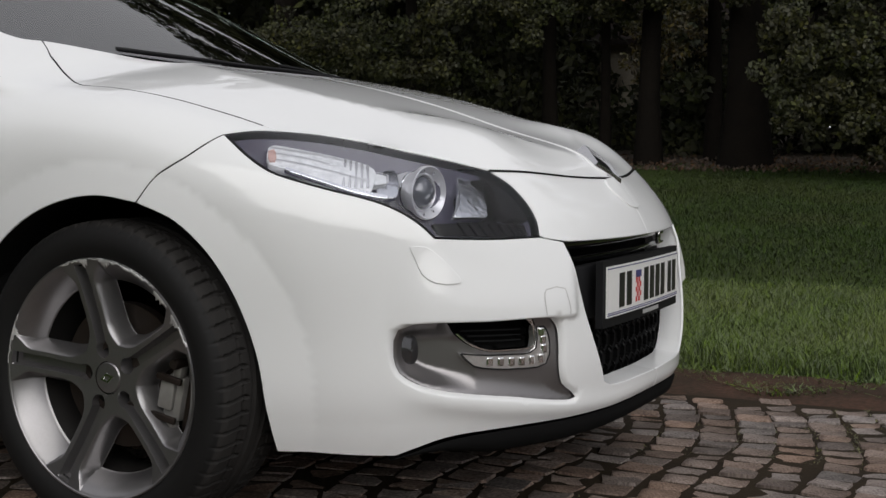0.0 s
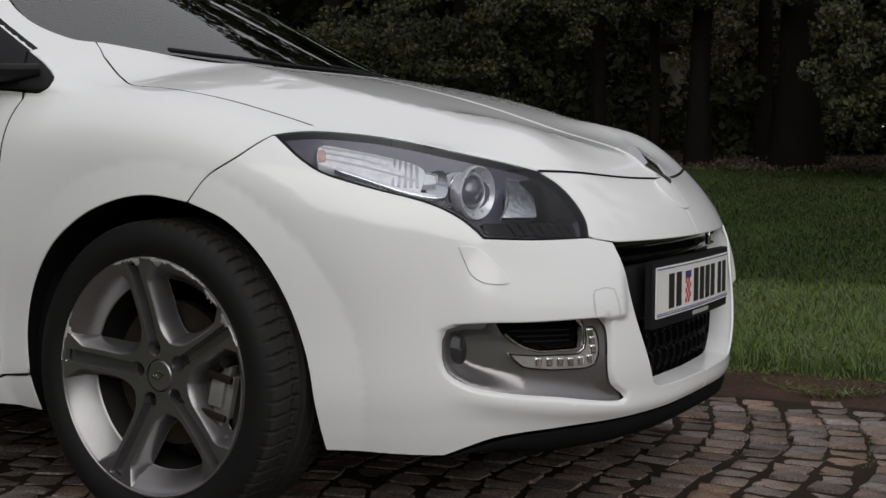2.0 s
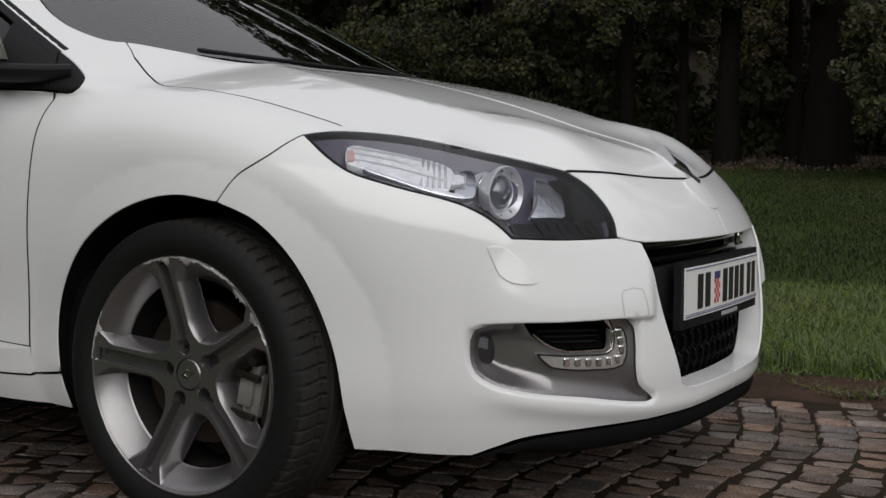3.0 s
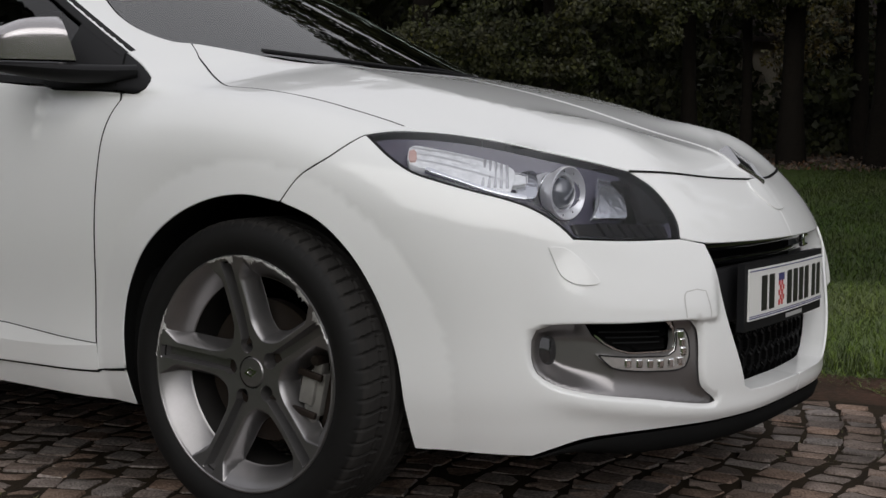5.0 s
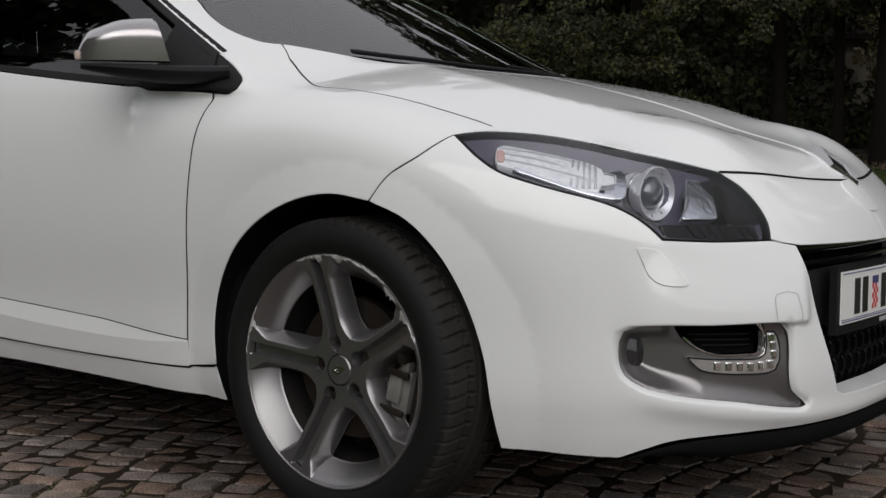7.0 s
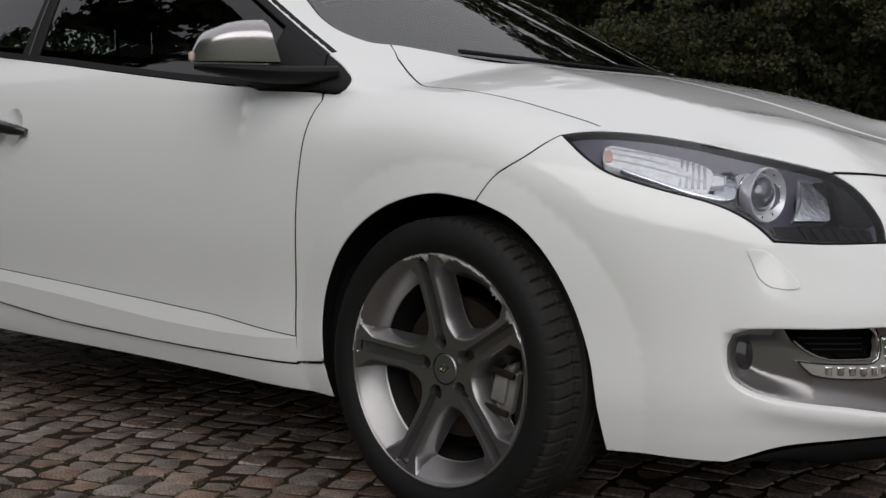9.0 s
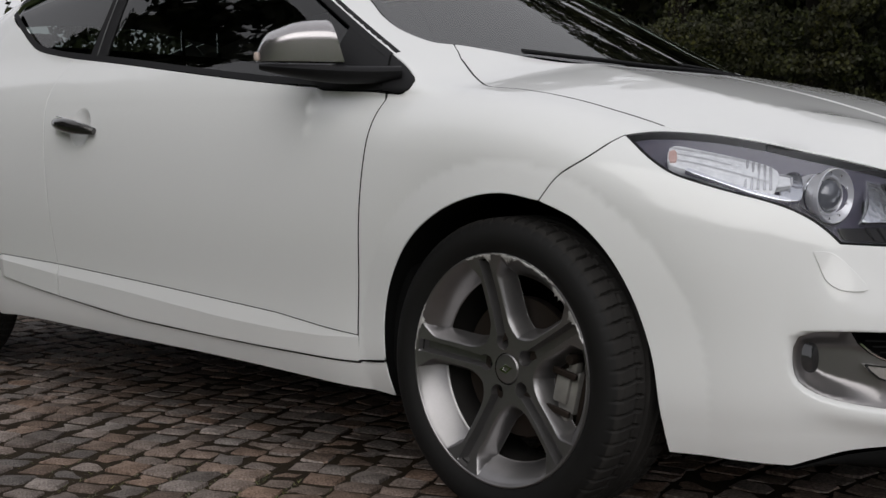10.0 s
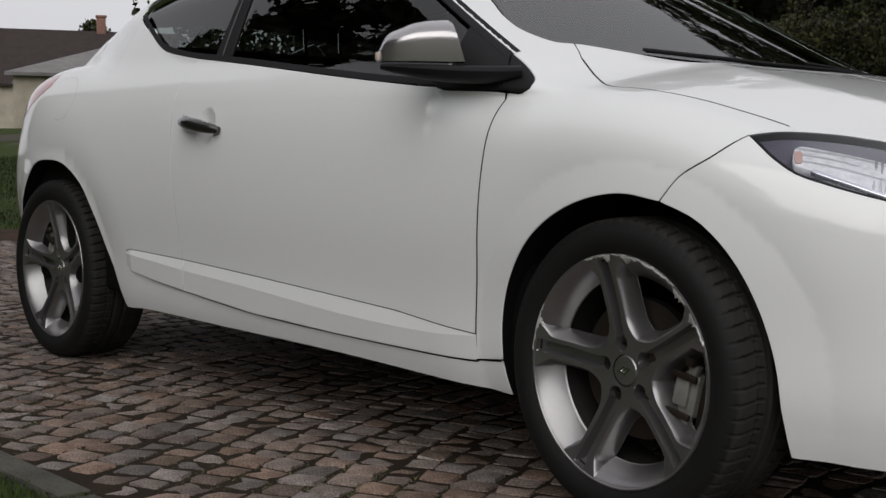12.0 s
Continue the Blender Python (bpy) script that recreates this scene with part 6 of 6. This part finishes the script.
# brighter leaf colour stands in for light falling into the gap
SUNLIT = shader("lit_gap_leaves", (0.120, 0.120, 0.045), 0.6, spec=0.15, per_piece=-0.5, vary=0.6, scale=0.8, tint=(0.17, 0.10, 0.045))
for x, y, z, rad in ((-5.6, 22.0, 2.7, 0.8), (-5.1, 22.6, 2.1, 0.8), (-6.4, 23.0, 3.3, 0.8), (-4.9, 21.5, 3.4, 0.6)):
    b = thing("bush", "leafy boughs in a gap of the wood, coloured as if lit", "bush", "boughs in the gap", (x, y, z))
    br = random.Random(int(x * 100))
    cs = [(br.gauss(0, 0.55) * rad, br.gauss(0, 0.4) * rad, br.gauss(0, 0.45) * rad) for _ in range(22)]
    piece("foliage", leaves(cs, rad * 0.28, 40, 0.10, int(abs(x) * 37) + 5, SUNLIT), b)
    bm = bmesh.new()
    for q in cs[:6]:
        tube(bm, [(0, 0.5, -z * 0.8), Vector(q) * 0.5 + Vector((0, 0.3, 0.1)), q], [0.03, 0.014, 0.004], 5)
    part("twig", bm, BARK, b)["kind"] = "stuff"
# undergrowth under the trees
for k in range(64):
    x, y = -34 + k * 0.74 + tr.uniform(-0.5, 0.5), tr.uniform(15.0, 25.0)
    if -5.4 < x + (y - 15) * 0.319 < -2.4:
        y = 26 + 0.1 * (y - 15)
        x -= 8
    b = thing("shrub", "dense dark shrub under the trees", "shrub", "undergrowth of the wood", (x, y, float(height(np.array([x]), np.array([y]))[0])))
    br = random.Random(k)
    tall = tr.uniform(2.2, 4.2)
    cs = [(br.gauss(0, 0.8), br.gauss(0, 0.8), br.uniform(0.1, 1) * tall) for _ in range(22)]
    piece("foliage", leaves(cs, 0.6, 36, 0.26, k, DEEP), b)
    bm = bmesh.new()
    for q in cs[:5]:
        tube(bm, [(0, 0, -0.1), Vector(q) * 0.5 + Vector((0.1, 0, 0.1)), q], [0.04, 0.025, 0.008], 5)
    part("stem", bm, BARK, b)
far_r = np.random.RandomState(5)
n_far = 1500
cs = np.stack([far_r.uniform(-95, 70, n_far), far_r.uniform(30, 48, n_far), 1.0 + far_r.uniform(0, 1, n_far) ** 1.2 * 12], 1)
cs = cs[~((cs[:, 0] < -34) & (cs[:, 1] < -0.42 * cs[:, 0] + 20))]
cs = cs[~((np.abs(cs[:, 0] + 8.2) < 5) & (cs[:, 1] < 36) & (cs[:, 2] < 5.5))]
tagged(new("far_wood", leaves(cs, 2.0, 34, 1.0, 8, DEEP, "far_wood")), "dark mass of the wood in the distance", "wood", kind="stuff")
lx, ly = np.linspace(-40, 20, 61), np.linspace(11.9, 45, 34)
verts = [(x, y + 0.35 * noise.noise(Vector((x * 0.8, 0, 1))), float(height(np.array([x]), np.array([y]))[0]) - 0.03 + 0.07 * min((y - 11.9) / 1.5, 1) + 0.05 * noise.noise(Vector((x, y, 2)))) for y in ly for x in lx]
LITTER = shader("leaf_litter", (0.060, 0.040, 0.024), 0.95, vary=0.9, scale=3, fine=0.8, tint=(0.028, 0.022, 0.014), bump=1.0, bump_scale=40)
tagged(new("leaf_litter", mesh_from("leaf_litter", verts, [(r * 61 + c, r * 61 + c + 1, (r + 1) * 61 + c + 1, (r + 1) * 61 + c) for r in range(33) for c in range(60)], LITTER)), "brown fallen leaves on the floor of the wood", "leaf litter", kind="structure")
# fallen leaves along the wood's edge, and low growth that closes it
fr = np.random.RandomState(12)
n_fall = 5000
fx, fy = fr.uniform(-9, 2, n_fall), 11.2 + np.abs(fr.normal(0, 1.4, n_fall))
FALLEN = shader("fallen_leaves", (0.075, 0.038, 0.020), 0.85, per_piece=-0.6, vary=0.6, scale=2, tint=(0.06, 0.045, 0.02))
tagged(new("fallen_leaves", leaves(np.stack([fx, fy, height(fx, fy) + 0.03], 1), 0.03, 1, 0.055, 13, FALLEN, "fallen_leaves")), "red-brown fallen leaves along the wood's edge", "leaves", kind="stuff")
for k in range(26):
    x, y = -9.5 + k * 0.47 + tr.uniform(-0.2, 0.2), tr.uniform(13.2, 15.5)
    b = thing("shrub", "low dark shrub at the foot of the trees", "shrub", "undergrowth of the wood", (x, y, float(height(np.array([x]), np.array([y]))[0])))
    br = random.Random(k + 300)
    tall = tr.uniform(0.9, 2.6) * (0.35 if -5.2 < x < -2.4 else 1)
    cs = [(br.gauss(0, 0.45), br.gauss(0, 0.4), br.uniform(0.05, 1) * tall) for _ in range(24)]
    piece("foliage", leaves(cs, 0.34, 44, 0.13, k + 40, DEEP if k % 3 else LEAF), b)
    bm = bmesh.new()
    for q in cs[:5]:
        tube(bm, [(0, 0, -0.1), Vector(q) * 0.5 + Vector((0.05, 0, 0.05)), q], [0.025, 0.016, 0.006], 5)
    part("stem", bm, BARK, b)
# trees on the open side, opposite the wood
for k in range(24):
    x, y = (-40 + k * 3.4, -tr.uniform(9.0, 11.5)) if k < 12 else (-52 + (k - 12) * 4.6, -tr.uniform(14, 19))
    tree(x + tr.uniform(-0.8, 0.8), y, tr.uniform(0.2, 0.35), tr.uniform(9, 13), tr.uniform(0.9, 1.8), tr.uniform(2.4, 3.2), tr.randrange(9999), "tall leafy tree across the drive", leaf=0.42, clumps=90, per=90, mat=DEEP, group="trees across the drive")

for k in range(11):
    tree(-46 + k * 3.3 + tr.uniform(-0.6, 0.6), -tr.uniform(6.2, 8.0), tr.uniform(0.2, 0.3), tr.uniform(10, 13), tr.uniform(2.0, 3.0), tr.uniform(2.4, 3.0), tr.randrange(9999), "tall leafy tree across the drive", leaf=0.36, clumps=80, per=80, mat=DEEP, group="trees across the drive")


# unseen leaves, added to block a bright line the door would mirror
hr = np.random.RandomState(31)
n_h = 900
cs = np.stack([hr.uniform(-70, 45, n_h), -hr.uniform(22, 30, n_h), hr.uniform(0, 1, n_h) ** 1.3 * 5.5], 1)
tagged(new("far_wood", leaves(cs, 1.6, 34, 0.9, 32, DEEP, "far_wood")), "unseen mass of leaves added to darken the car's reflections", "wood", kind="stuff")


# ---- houses beyond the lawn ----
PLASTER = shader("beige_render", (0.46, 0.41, 0.33), 0.9, vary=0.4, scale=1.5, fine=0.2)
TILES = shader("brown_tiles", (0.034, 0.022, 0.019), 0.85, vary=0.6, scale=2, fine=0.4)
SLATE = shader("grey_roof", (0.21, 0.20, 0.195), 0.8, vary=0.4, scale=2, fine=0.3)
BRICK = shader("chimney_brick", (0.24, 0.13, 0.10), 0.9, vary=0.5, scale=8)


def house(at, yaw, size, eave, ridge, roof, label, chimneys=(), over_=0.35, hip=0.0):
    h = thing("house", label, "house", "houses beyond the lawn", at)
    h.rotation_euler = (0, 0, radians(yaw))
    L, D = size
    bm = bmesh.new()
    box(bm, (L, D, eave + 0.6), (0, 0, (eave - 0.6) / 2))
    part("wall", bm, PLASTER, h, smooth=False)
    bm = bmesh.new()
    a = [(-L / 2 - over_, -D / 2 - over_, eave), (L / 2 + over_, -D / 2 - over_, eave), (L / 2 + over_ - hip, 0, ridge), (-L / 2 - over_ + hip, 0, ridge), (-L / 2 - over_, D / 2 + over_, eave), (L / 2 + over_, D / 2 + over_, eave)]
    vs = [bm.verts.new(p) for p in a] + [bm.verts.new((p[0], p[1], p[2] - 0.14)) for p in a]
    for q in ((0, 1, 2, 3), (3, 2, 5, 4), (6, 9, 8, 7), (9, 10, 11, 8), (0, 6, 7, 1), (4, 5, 11, 10), (0, 3, 9, 6), (3, 4, 10, 9), (1, 7, 8, 2), (2, 8, 11, 5)):
        bm.faces.new([vs[i] for i in q])
    rf = part("roof", bm, roof, h, smooth=False)
    for s in (-1, 1) if not hip else ():
        bm = bmesh.new()
        vv = [bm.verts.new((s * (L / 2 - 0.01), y, z)) for y, z in ((-D / 2, eave - 0.1), (D / 2, eave - 0.1), (0, ridge - 0.15))]
        bm.faces.new(vv)
        part("gable", bm, PLASTER, h, smooth=False)
    for chimney in chimneys:
        bm = bmesh.new()
        box(bm, (0.55, 0.55, 1.3), (chimney, 0, ridge + 0.3), bevel=0.03)
        box(bm, (0.68, 0.68, 0.14), (chimney, 0, ridge + 0.92), bevel=0.03)
        part("chimney", bm, BRICK, rf)
    for k in range(3):
        bm = bmesh.new()
        x = -L / 2 + L * (k + 0.5) / 3
        box(bm, (0.9, 0.10, 1.1), (x, -D / 2, eave * 0.55), bevel=0.02)
        win = part("window", bm, shader("window_frame", (0.5, 0.48, 0.45), 0.6), h)
        bm = bmesh.new()
        box(bm, (0.74, 0.02, 0.94), (x, -D / 2 - 0.052, eave * 0.55))
        part("pane", bm, GLOSSBLACK, win)
    return h


house((-54.0, 26.1, 1.1), 65, (9.0, 9.0), 2.45, 3.9, SLATE, "low beige outbuilding with a grey hipped roof", hip=4.2)
house((-77.8, 27.7, 1.1), 65, (26.0, 10.0), 2.8, 6.4, TILES, "long house with a dark brown tiled roof and chimneys", chimneys=(2.2, 8.6))
tree(-80.0, 38.0, 0.25, 7.4, 3.0, 2.6, 51, "round-headed tree behind the houses", leaf=0.4, clumps=40, per=50, group="far trees")
house((-8.2, 31.5, 0.95), 4, (7.0, 5.0), 2.7, 4.3, TILES, "small pale house half hidden behind the wood")
